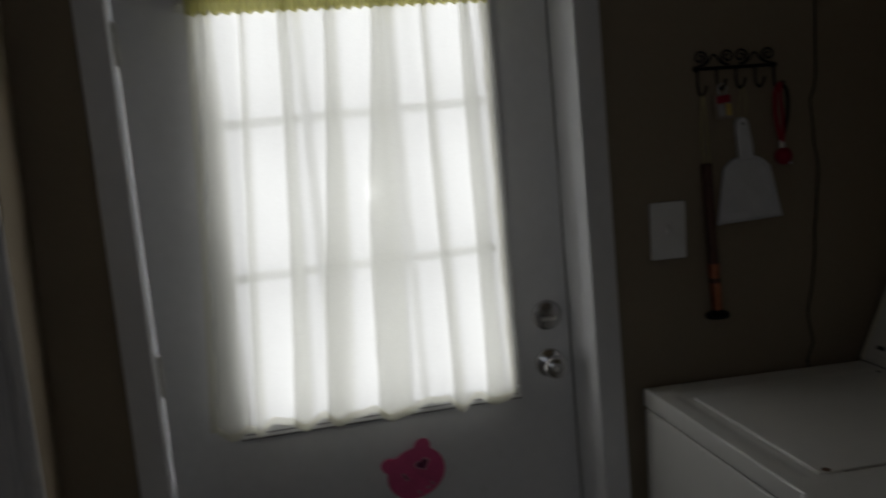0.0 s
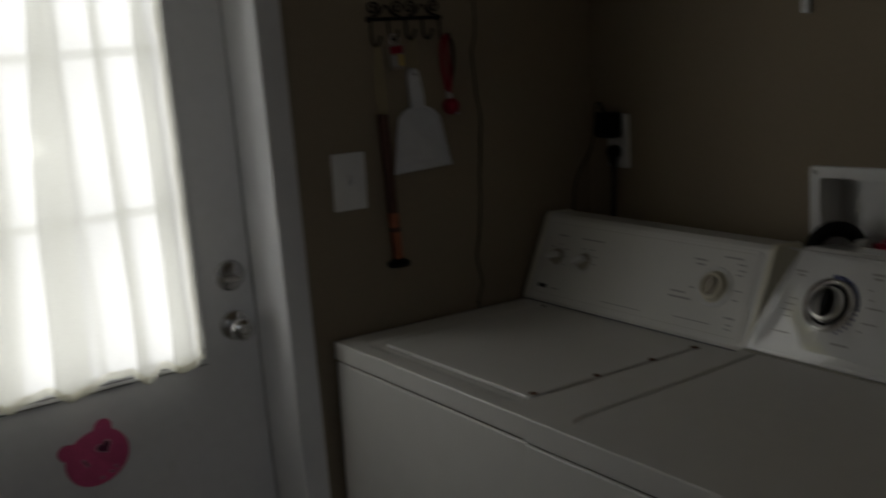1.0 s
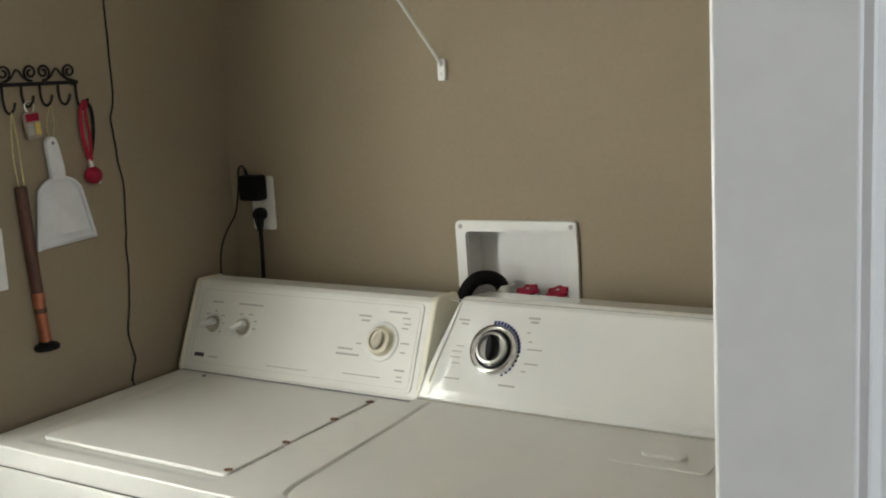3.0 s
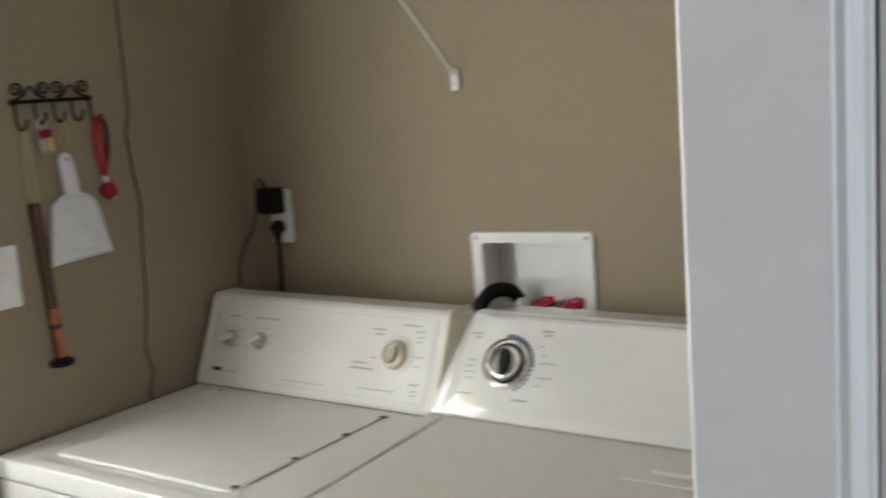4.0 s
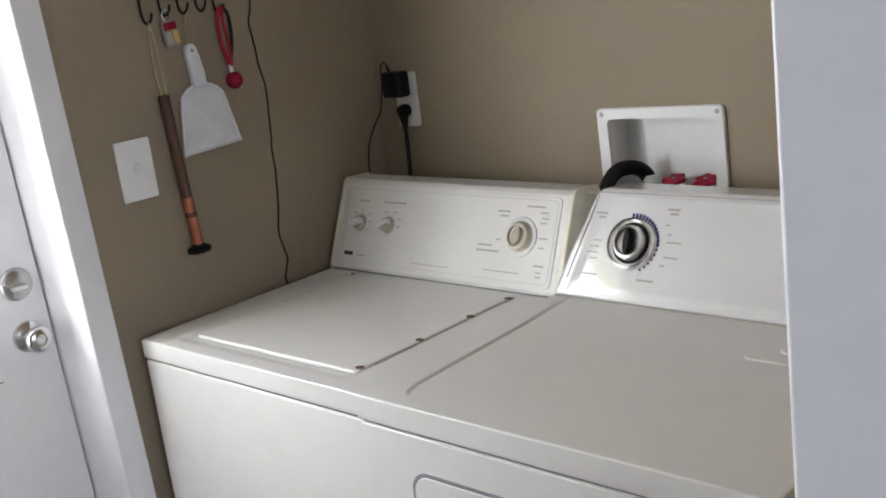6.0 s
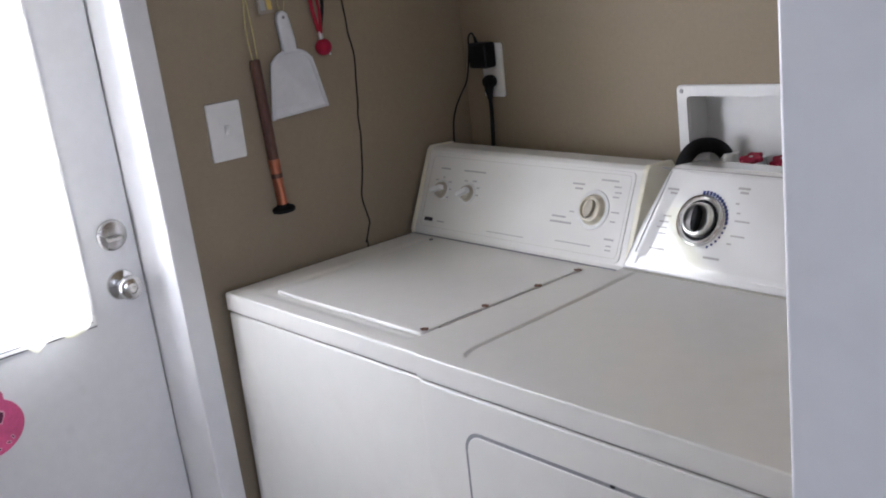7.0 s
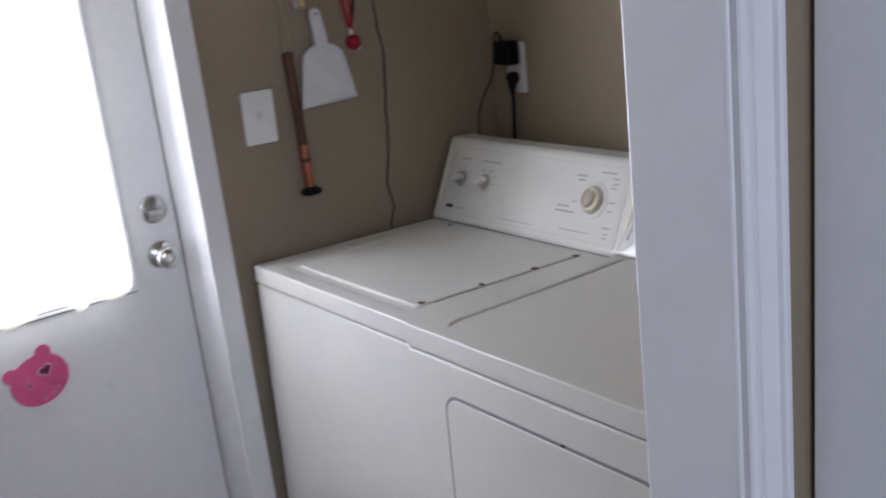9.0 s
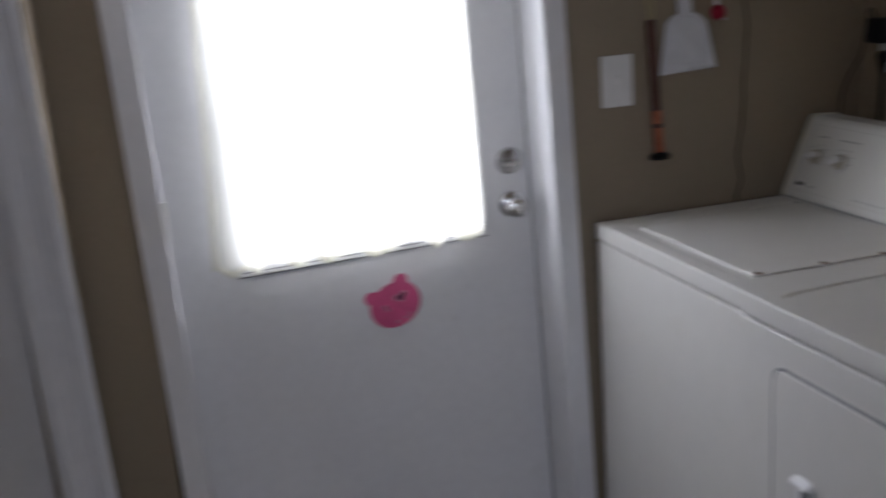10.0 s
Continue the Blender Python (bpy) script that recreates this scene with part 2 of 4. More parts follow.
def smooth_path(points, n=8):
    """Points along a soft curve through the given ones."""
    p = [Vector(q) for q in points]
    p = [2 * p[0] - p[1]] + p + [2 * p[-1] - p[-2]]
    out = []
    for i in range(1, len(p) - 2):
        for k in range(n):
            t = k / n
            a, b, c, d = p[i - 1 : i + 3]
            out.append(0.5 * (2 * b + (c - a) * t + (2 * a - 5 * b + 4 * c - d) * t * t + (3 * b - a - 3 * c + d) * t ** 3))
    return out + [p[-2]]


def lathe(profile, at, normal, n=32, bm=None):
    """A turned body: (radius, height) along normal from at."""
    m = Matrix.Translation(at) @ Vector(normal).to_track_quat("Z", "Y").to_matrix().to_4x4()
    bm2 = bmesh.new()
    rings = []
    for r, h in profile:
        if r < 1e-6:
            rings.append([bm2.verts.new(m @ Vector((0, 0, h)))])
        else:
            rings.append([bm2.verts.new(m @ Vector((r * math.cos(2 * math.pi * k / n), r * math.sin(2 * math.pi * k / n), h))) for k in range(n)])
    for a, b in zip(rings, rings[1:]):
        for k in range(n):
            if len(a) == 1 and len(b) == 1:
                continue
            if len(a) == 1:
                bm2.faces.new((a[0], b[k], b[(k + 1) % n]))
            elif len(b) == 1:
                bm2.faces.new((a[k], a[(k + 1) % n], b[0]))
            else:
                bm2.faces.new((a[k], a[(k + 1) % n], b[(k + 1) % n], b[k]))
    for ring, flip in ((rings[0], True), (rings[-1], False)):
        if len(ring) > 1:
            bm2.faces.new(ring[::-1] if flip else ring)
    return join(bm, bm2)


def lean(ob, pivot, axis, angle):
    """Turns a thing a little about a pivot, to fit the camera's view."""
    turn = Matrix.Rotation(angle, 4, axis)
    ob.matrix_basis = Matrix.Translation(pivot) @ turn @ Matrix.Translation(-Vector(pivot)) @ Matrix.Translation(ob.location)


# ---- setting ----
X_WALL, X_OUT, CEIL = -0.02, -0.16, 2.42
X_DOOR = -0.128


def wall(name, boxes, material, label):
    bm = None
    for b in boxes:
        bm = box(*b, bm=bm)
    return solid(name, bm, material, (boxes[0][0], boxes[0][1], boxes[0][2]), label, "wall", kind="structure")


solid("floor", box(-0.16, -3.6, -0.1, 3.8, 0.15, 0.0), VINYL, (1.8, -1.8, -0.1), "grey-brown vinyl floor of laundry room and hall", "floor", kind="structure")
solid("ceiling", box(-0.16, -3.6, CEIL, 3.8, 0.15, CEIL + 0.1), CEILING, (1.8, -1.8, CEIL), "white textured ceiling", "ceiling", kind="structure")
D_L, D_R, D_TOP = -1.859, -0.930, 2.03
# outer door and its frame lean by this to match the camera's view
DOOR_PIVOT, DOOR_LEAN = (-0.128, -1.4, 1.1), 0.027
wall("wall_west", [(X_OUT, D_R + 0.05, 0, X_WALL, 0, CEIL), (X_OUT, -3.5, 0, X_WALL, D_L - 0.05, CEIL), (X_OUT, D_L - 0.05, D_TOP + 0.04, X_WALL, D_R + 0.05, CEIL)], TAN, "tan painted wall with the outer door")
BOX_X0, BOX_X1, BOX_Z0, BOX_Z1 = 0.668, 0.942, 1.020, 1.254
wall("wall_north", [(X_OUT, 0, 0, BOX_X0, 0.15, CEIL), (BOX_X1, 0, 0, 3.7, 0.15, CEIL), (BOX_X0, 0, 0, BOX_X1, 0.15, BOX_Z0), (BOX_X0, 0, BOX_Z1, BOX_X1, 0.15, CEIL), (BOX_X0, 0.125, BOX_Z0, BOX_X1, 0.15, BOX_Z1)], TAN, "tan painted wall behind the washer and dryer")
# partition with the doorway that one looks through
J_Y, J_X0, J_X1 = -1.145, 1.610, 1.723
wall("wall_partition", [(J_X0 + 0.006, J_Y + 0.040, 0, J_X1 - 0.004, 0, CEIL), (J_X0 + 0.006, -3.5, 0, J_X1 - 0.004, -2.140, CEIL), (J_X0 + 0.006, -2.140, 2.075, J_X1 - 0.004, J_Y + 0.040, CEIL)], TAN, "tan partition wall with an open doorway")
wall("wall_hall_north", [(J_X1 - 0.004, -1.004, 0, 3.7, -0.92, CEIL)], TAN, "tan painted hall wall behind the open door")
wall("wall_hall_west", [(J_X1 - 0.004, J_Y + 0.0445, 0, J_X1, -1.004, CEIL), (J_X1 - 0.004, -3.5, 0, J_X1, -2.150, CEIL)], TAN, "tan painted hall side of the partition")
hall_door = thing("hall_door", (2.15, -1.0, 0), "plain white painted door standing open against the hall wall", "door", kind="structure")
part("door_leaf", box(J_X1 + 0.007, -1.045, 0.012, 2.56, -1.008, 2.03, 0.003), DOORWHITE, hall_door)
wall("wall_east", [(3.6, -3.5, 0, 3.7, -2.75, CEIL), (3.6, -1.55, 0, 3.7, -1.004, CEIL), (3.6, -2.75, 0, 3.7, -1.55, 0.9), (3.6, -2.75, 2.15, 3.7, -1.55, CEIL)], WHITEWALL, "white painted hall wall with a window opening")
wall("wall_south", [(X_OUT, -3.6, 0, 3.7, -3.5, CEIL)], WHITEWALL, "plain white painted end wall")
# short wall beside the outer door, its end faced with casing
wall("wall_return", [(X_WALL, -2.155, 0, 0.245, -2.062, CEIL)], TAN, "short tan return wall beside the outer door")


def casing_profile(x, y0, y1, proud, sign):
    """Colonial casing in plan, standing proud of the plane x; y0 is its inner edge."""
    w = y1 - y0
    prof = [(0, 0), (0, 0.50), (0.03, 0.62), (0.12, 0.72), (0.22, 0.68), (0.29, 0.52), (0.345, 0.40), (0.355, 0.58), (0.41, 0.60), (0.425, 0.46), (0.50, 0.46), (0.64, 0.54), (0.755, 0.66), (0.765, 0.92), (0.82, 1.0), (0.88, 0.98), (0.90, 0.88), (0.98, 0.86), (1.0, 0.80), (1.0, 0)]
    return [(x + sign * proud * h, y0 + w * u) for u, h in prof]


frame_in = thing("door_frame", (1.66, -1.6, 0), "white painted door frame of the laundry doorway", "door frame", kind="structure")
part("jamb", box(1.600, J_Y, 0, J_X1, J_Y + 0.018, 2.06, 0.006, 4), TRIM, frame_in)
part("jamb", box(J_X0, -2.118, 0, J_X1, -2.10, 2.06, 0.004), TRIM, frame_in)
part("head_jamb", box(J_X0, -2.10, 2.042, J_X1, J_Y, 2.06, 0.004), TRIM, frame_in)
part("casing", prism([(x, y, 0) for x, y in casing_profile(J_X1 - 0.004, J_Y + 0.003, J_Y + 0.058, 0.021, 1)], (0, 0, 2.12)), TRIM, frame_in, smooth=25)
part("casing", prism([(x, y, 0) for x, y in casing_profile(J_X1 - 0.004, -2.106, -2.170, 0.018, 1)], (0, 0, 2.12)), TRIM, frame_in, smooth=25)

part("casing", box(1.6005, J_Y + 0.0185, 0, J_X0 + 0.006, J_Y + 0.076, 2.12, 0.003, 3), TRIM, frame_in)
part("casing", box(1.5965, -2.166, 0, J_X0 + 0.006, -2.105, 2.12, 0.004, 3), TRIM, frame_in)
lean(frame_in, (1.66, -1.14, 1.22), "X", 0.017)

trim_l = thing("trim_return", (0.26, -2.1, 0), "off-white casing on the return wall's end", "trim", kind="structure")
part("casing", prism([(x, y, 0) for x, y in casing_profile(0.245, -2.047, -2.150, 0.018, 1)], (0, 0, 2.2)), TRIM, trim_l, smooth=25)
lean(trim_l, (0.25, -2.045, 0.85), "X", 0.030)
door_b = thing("side_door", (0.22, -2.5, 0), "plain white painted interior door beside the return wall", "door", kind="structure")
part("door_leaf", box(0.195, -2.93, 0.01, 0.2405, -2.1565, 2.02, 0.003), DOORWHITE, door_b)

# ---- outer door ----
of = thing("outer_door_frame", (X_DOOR, -1.4, 0), "white painted outer door frame with flat casing", "door frame", kind="structure")
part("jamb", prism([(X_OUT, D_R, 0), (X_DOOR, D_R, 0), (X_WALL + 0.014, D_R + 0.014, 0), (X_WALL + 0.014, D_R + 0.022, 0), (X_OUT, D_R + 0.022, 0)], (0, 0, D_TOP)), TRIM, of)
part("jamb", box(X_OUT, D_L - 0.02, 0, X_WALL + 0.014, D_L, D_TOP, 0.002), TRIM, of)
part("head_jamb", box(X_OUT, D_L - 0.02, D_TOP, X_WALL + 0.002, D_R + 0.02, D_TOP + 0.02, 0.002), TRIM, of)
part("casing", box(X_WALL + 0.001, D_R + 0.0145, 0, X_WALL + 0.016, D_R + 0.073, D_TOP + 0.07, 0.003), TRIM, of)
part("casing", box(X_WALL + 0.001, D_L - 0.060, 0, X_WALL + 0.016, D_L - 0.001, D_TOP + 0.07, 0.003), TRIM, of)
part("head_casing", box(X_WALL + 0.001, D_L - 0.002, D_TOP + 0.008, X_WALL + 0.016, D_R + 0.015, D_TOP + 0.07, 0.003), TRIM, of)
part("threshold", box(X_OUT, D_L, 0, X_WALL, D_R, 0.02, 0.004), SATIN, of, "worn metal threshold")
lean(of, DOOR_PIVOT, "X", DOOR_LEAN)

W_L, W_R, W_B, W_T = -1.685, -1.085, 0.905, 1.895
door = thing("outer_door", (X_DOOR - 0.02, -1.4, 0.02), "white painted outer door with a curtained nine-pane window, closed", "door", kind="structure")
bm = None
for b in ((D_L + 0.004, 0.024, W_L, D_TOP - 0.002), (W_R, 0.024, D_R - 0.006, D_TOP - 0.002), (W_L, 0.024, W_R, W_B), (W_L, W_T, W_R, D_TOP - 0.002)):
    bm = box(X_DOOR - 0.04, b[0], b[1], X_DOOR, b[2], b[3], bm=bm)
bmesh.ops.remove_doubles(bm, verts=bm.verts, dist=0.0002)
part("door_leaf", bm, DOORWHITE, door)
# added strip whose grey draws the shade line along the door's edge
part("leaf_edge_shade", box(X_DOOR - 0.036, D_R - 0.0055, 0.03, X_DOOR - 0.008, D_R - 0.0005, D_TOP - 0.004), GAPSHADE, door, "grey strip put in for the shade in the gap beside the door")
win = part("window_frame", join(join(box(X_DOOR, W_L - 0.022, W_B - 0.022, X_DOOR + 0.014, W_R + 0.022, W_B + 0.008, 0.004), box(X_DOOR, W_L - 0.022, W_T - 0.008, X_DOOR + 0.014, W_R + 0.022, W_T + 0.022, 0.004)),
          join(box(X_DOOR, W_L - 0.022, W_B + 0.008, X_DOOR + 0.0135, W_L + 0.008, W_T - 0.008, 0.004), box(X_DOOR, W_R - 0.008, W_B + 0.008, X_DOOR + 0.0135, W_R + 0.022, W_T - 0.008, 0.004))), PLASTIC, door, "white plastic window frame")
# dark strip in place of the shade under the frame's lower edge
part("frame_shade_line", box(X_DOOR - 0.0005, W_L - 0.020, W_B - 0.0255, X_DOOR + 0.008, W_R + 0.020, W_B - 0.0215), DARKGREY, win, "dark strip painting the shade under the window frame")
part("frame_line", box(X_DOOR + 0.0137, W_L - 0.010, W_B - 0.0125, X_DOOR + 0.0146, W_R + 0.010, W_B - 0.0095), DARKGREY, win, "dark line along the window frame")
cw, ch = (W_R - W_L) / 3, (W_T - W_B) / 3
for i in (1, 2):
    part("muntin", box(X_DOOR - 0.028, W_L + cw * i - 0.011, W_B, X_DOOR - 0.004, W_L + cw * i + 0.011, W_T, 0.004), PLASTIC, win)
    for j in range(3):
        part("muntin", box(X_DOOR - 0.027, W_L + cw * j + (0.011 if j else 0), W_B + ch * i - 0.011, X_DOOR - 0.005, W_L + cw * (j + 1) - (0.011 if j < 2 else 0), W_B + ch * i + 0.011, 0.004), PLASTIC, win)
for i in range(3):
    for j in range(3):
        p = part("pane", box(X_DOOR - 0.020, W_L + cw * i, W_B + ch * j, X_DOOR - 0.016, W_L + cw * (i + 1), W_B + ch * (j + 1)), GLASS, win)
        p.visible_shadow = False


def door_hardware():
    c = Vector((X_DOOR, -0.987, 1.065))
    n = (1, 0, 0)
    bolt = part("deadbolt", lathe([(0.034, 0), (0.035, 0.003), (0.033, 0.008), (0.028, 0.011), (0, 0.012)], c, n, 36), DULLCHROME, door, "chrome deadbolt rosette")
    part("thumb_turn", box(c.x + 0.010, c.y - 0.018, c.z - 0.010, c.x + 0.024, c.y + 0.016, c.z - 0.001, 0.003), SATIN, bolt)
    k = Vector((X_DOOR, -0.989, 0.952))
    rose = part("door_knob", lathe([(0.033, 0), (0.034, 0.003), (0.032, 0.007), (0.020, 0.010), (0.012, 0.014), (0.011, 0.024), (0.017, 0.030), (0.025, 0.036), (0.0275, 0.045), (0.026, 0.053), (0.021, 0.058), (0.012, 0.060), (0.011, 0.057), (0, 0.057)], k, n, 40), CHROME, door, "round polished chrome door knob")
    part("lock_button", lathe([(0.0065, 0), (0.006, 0.006), (0, 0.0065)], k + Vector((0.057, 0, 0)), n, 16), SATIN, rose)
    for z in (0.3, 1.05, 1.75):
        h = part("hinge", tube([(X_DOOR + 0.006, D_L + 0.004, z - 0.045), (X_DOOR + 0.006, D_L + 0.004, z + 0.045)], 0.006, 12), SATIN, door)


door_hardware()
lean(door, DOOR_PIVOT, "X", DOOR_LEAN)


def bear_sticker():
    """A flat foam cut-out: a round face with two ears, a heart and two slots."""
    cy, cz, x = -1.316, 0.742, X_DOOR
    th = radians(24)

    def at(u, v, h):
        return (x + h, cy + u * math.cos(th) - v * math.sin(th), cz + u * math.sin(th) + v * math.cos(th))

    st = thing("foam_sticker", (x, cy, cz), "pink foam animal-face sticker stuck on the white door", "sticker")
    outline = []
    for i in range(72):
        a = 2 * math.pi * i / 72
        r = 0.062 + 0.004 * math.cos(2 * a)
        for ea in (radians(52), radians(132)):
            d = math.atan2(math.sin(a - ea), math.cos(a - ea))
            r += 0.021 * max(0, 1 - (d / 0.30) ** 2) ** 0.7
        outline.append(at(r * math.cos(a) * 1.04, r * math.sin(a), 0))
    part("face", prism(outline, (0.003, 0, 0)), PINK, st)
    def heart_line(k, h):
        pts = []
        for i in range(32):
            t = 2 * math.pi * i / 32
            pts.append(at(0.022 + k * 0.0009 * 16 * math.sin(t) ** 3, 0.012 + k * 0.0008 * (13 * math.cos(t) - 5 * math.cos(2 * t) - 2 * math.cos(3 * t) - math.cos(4 * t)), h))
        return pts

    def bar(u, v, w, h, turn, base):
        c, s = math.cos(radians(turn)), math.sin(radians(turn))
        return prism([at(u + (a * c * w - b * s * h) / 2, v + (a * s * w + b * c * h) / 2, base) for a, b in ((-1, -1), (1, -1), (1, 1), (-1, 1))], (0.0006, 0, 0))

    part("heart_outline", prism(heart_line(1.28, 0.003), (0.0006, 0, 0)), PALE, st, "pale edge round the heart")
    part("heart", prism(heart_line(1.0, 0.0034), (0.0012, 0, 0)), DARKPINK, st, "dark magenta heart")
    for u, v, w, h, turn in ((-0.026, 0.005, 0.0045, 0.0165, 8), (0.022, -0.041, 0.0028, 0.0065, 2), (0.009, -0.045, 0.0070, 0.0028, -40), (-0.014, -0.044, 0.0050, 0.0034, -50)):
        part("slot_edge", bar(u, v, w + 0.0035, h + 0.0035, turn, 0.003), PALE, st)
        part("slot", bar(u, v, w, h, turn, 0.0034), DARKPINK, st, "short dark slot")


bear_sticker()


def curtain():
    """A gathered sheer panel on a rod over the door's window; cloth doubles over itself at each fold."""
    cu = thing("window_curtain", (X_DOOR + 0.05, -1.4, 0.93), "sheer white gathered curtain hanging over the door window", "curtain")
    yl, yr, top, bottom = -1.730, -1.100, 1.80, 0.906
    folds = [(0.060, 0.075, 0.02), (0.165, 0.026, -0.02), (0.305, 0.046, -0.03), (0.445, 0.074, -0.05), (0.610, 0.100, -0.035), (0.79, 0.034, 0.02), (0.925, 0.055, 0.02)]
    nv = 44

    def row(v):
        flare = v ** 1.5
        left, wide = yl - 0.030 * flare, yr - yl + 0.050 * flare
        line = [(0.0, 0.004)]
        for i, (c, w, drift) in enumerate(folds):
            c += drift * (v - 0.4) + 0.004 * math.sin(5 * v + 2 * i)
            w *= 0.50 + 0.60 * v ** 0.6 + 0.08 * math.sin(7 * v + i)
            line += [(c - 0.5 * w, 0.0), (c + 0.45 * w, 0.003), (c + 0.5 * w, 0.007), (c, 0.009), (c - 0.5 * w, 0.011), (c - 0.45 * w, 0.015), (c + 0.55 * w, 0.017)]
        line.append((1.0, 0.004))
        out = []
        for k, p in enumerate(smooth_path([(a, b, 0) for a, b in line], 5)):
            y = left + wide * p.x
            gather = max(0, 1 - v / 0.22)
            x = X_DOOR + 0.036 + p.y * (0.6 + 0.6 * v) + 0.007 * v * math.sin(p.x * 23 + 1) + 0.004 * gather * math.sin(p.x * 190) + 0.005 * noise.noise(Vector((p.x * 8, v * 2.5, 0)))
            dip = sum(math.exp(-(((p.x - c - drift * 0.6) / (0.5 * w + 0.012)) ** 2)) for c, w, drift in folds)
            hem = max(0, v - 0.92) / 0.08
            z = top + (bottom - top) * v + hem * (0.008 - 0.020 * min(1, dip) + 0.004 * math.sin(p.x * 75))
            out.append(Vector((x, y + 0.003 * gather * math.cos(p.x * 160), z)))
        return out

    rows = [row(j / nv) for j in range(nv + 1)]

    def sheet(rows, name, material, label=""):
        bm = bmesh.new()
        g = [[bm.verts.new(p) for p in r] for r in rows]
        for ra, rb in zip(g, g[1:]):
            for i in range(len(ra) - 1):
                bm.faces.new((ra[i], ra[i + 1], rb[i + 1], rb[i]))
        return part(name, bm, material, cu, label, smooth=180)

    sheet(rows, "panel", SHEER)
    # sewn side hems: a folded-over strip along each edge
    for end, inward in ((0, 1), (-1, -1)):
        strip = []
        for j, r in enumerate(rows):
            p = r[end]
            wob = 0.0025 * math.sin(j * 0.9) + 0.0015 * math.sin(j * 2.3)
            strip.append([p + Vector((0.0022, -inward * 0.003, 0)), p + Vector((0.0030, inward * (0.006 + wob), 0)), p + Vector((0.0022, inward * (0.013 + wob), 0))])
        sheet(strip, "side_hem", HEM, "doubled cream side hem")
    strip = [[p + Vector((0.002, 0, d)) for p in rows[-1]] for d in (0.016, 0.008, -0.001)]
    sheet(strip, "bottom_hem", HEM, "doubled bottom hem")
    pocket = []
    n = len(rows[0])
    for j in range(9):
        a = 2 * math.pi * j / 8
        pocket.append([Vector((X_DOOR + 0.045 + 0.016 * math.cos(a) * (1 + 0.3 * math.sin(i * 0.9)), yl + (yr - yl) * i / (n - 1), top + 0.012 + 0.028 * math.sin(a) + 0.003 * math.sin(i * 0.7))) for i in range(n)])
    sheet(pocket, "rod_pocket", POCKET, "yellowish doubled rod pocket")
    part("curtain_rod", tube([(X_DOOR + 0.014, yl - 0.015, top + 0.012), (X_DOOR + 0.045, yl - 0.012, top + 0.012), (X_DOOR + 0.045, yr + 0.012, top + 0.012), (X_DOOR + 0.014, yr + 0.015, top + 0.012)], 0.005, 8), PLASTIC, cu)
    for y in (yl - 0.015, yr + 0.015):
        part("rod_bracket", box(X_DOOR, y - 0.008, top - 0.006, X_DOOR + 0.016, y + 0.008, top + 0.030, 0.002), PLASTIC, cu)


curtain()


# ---- washer ----
class Face:
    """A sloping console front: u along x from x0, v up the slope, h out of it."""

    def __init__(self, x0, y0, z0, y1, z1):
        self.o, self.d = Vector((x0, y0, z0)), Vector((0, y1 - y0, z1 - z0))
        self.long = self.d.length
        self.d.normalize()
        self.n = Vector((1, 0, 0)).cross(self.d)

    def at(self, u, v, h=0.0):
        return self.o + Vector((u, 0, 0)) + self.d * v + self.n * h

    def plate(self, pts, h0, h1, bevel=0.0, bm=None):
        return prism([self.at(u, v, h0) for u, v in pts], self.n * (h1 - h0), bevel, bm=bm)

    def bar(self, u, v, w, t, h=0.0, bm=None):
        return self.plate([(u - w / 2, v - t / 2), (u + w / 2, v - t / 2), (u + w / 2, v + t / 2), (u - w / 2, v + t / 2)], h, h + 0.0005, bm=bm)


def feet(parent, x0, x1, y0, y1):
    for x in (x0 + 0.05, x1 - 0.05):
        for y in (y0 + 0.06, y1 - 0.06):
            part("foot", lathe([(0.02, 0), (0.02, 0.014), (0.008, 0.016), (0.008, 0.034)], (x, y, 0), (0, 0, 1), 16), RUBBER, parent)


def slab(x0, y0, x1, y1, z0, z1, r, bevel, seg=3):
    return prism([(u, v, z0) for u, v in rounded(x0, y0, x1, y1, r)], (0, 0, z1 - z0), bevel, seg)


def soft(a, b, x):
    t = min(1, max(0, (x - a) / (b - a)))
    return t * t * (3 - 2 * t)


def spaced(a, b, r, fine):
    """Steps from a to b: close at the rounded rims and in the fine stretches (low, high, step)."""
    rim = [r * k for k in (0, 0.03, 0.13, 0.3, 0.5, 0.75, 1)]
    v = [a + q for q in rim] + [b - q for q in rim] + [a + (b - a) * k / 36 for k in range(1, 36)]
    for lo, hi, step in fine:
        v = [q for q in v if not lo < q < hi] + [lo + step * k for k in range(int((hi - lo) / step) + 1)]
    v = sorted(v)
    return [v[0]] + [q for p, q in zip(v, v[1:]) if q - p > 1e-5]


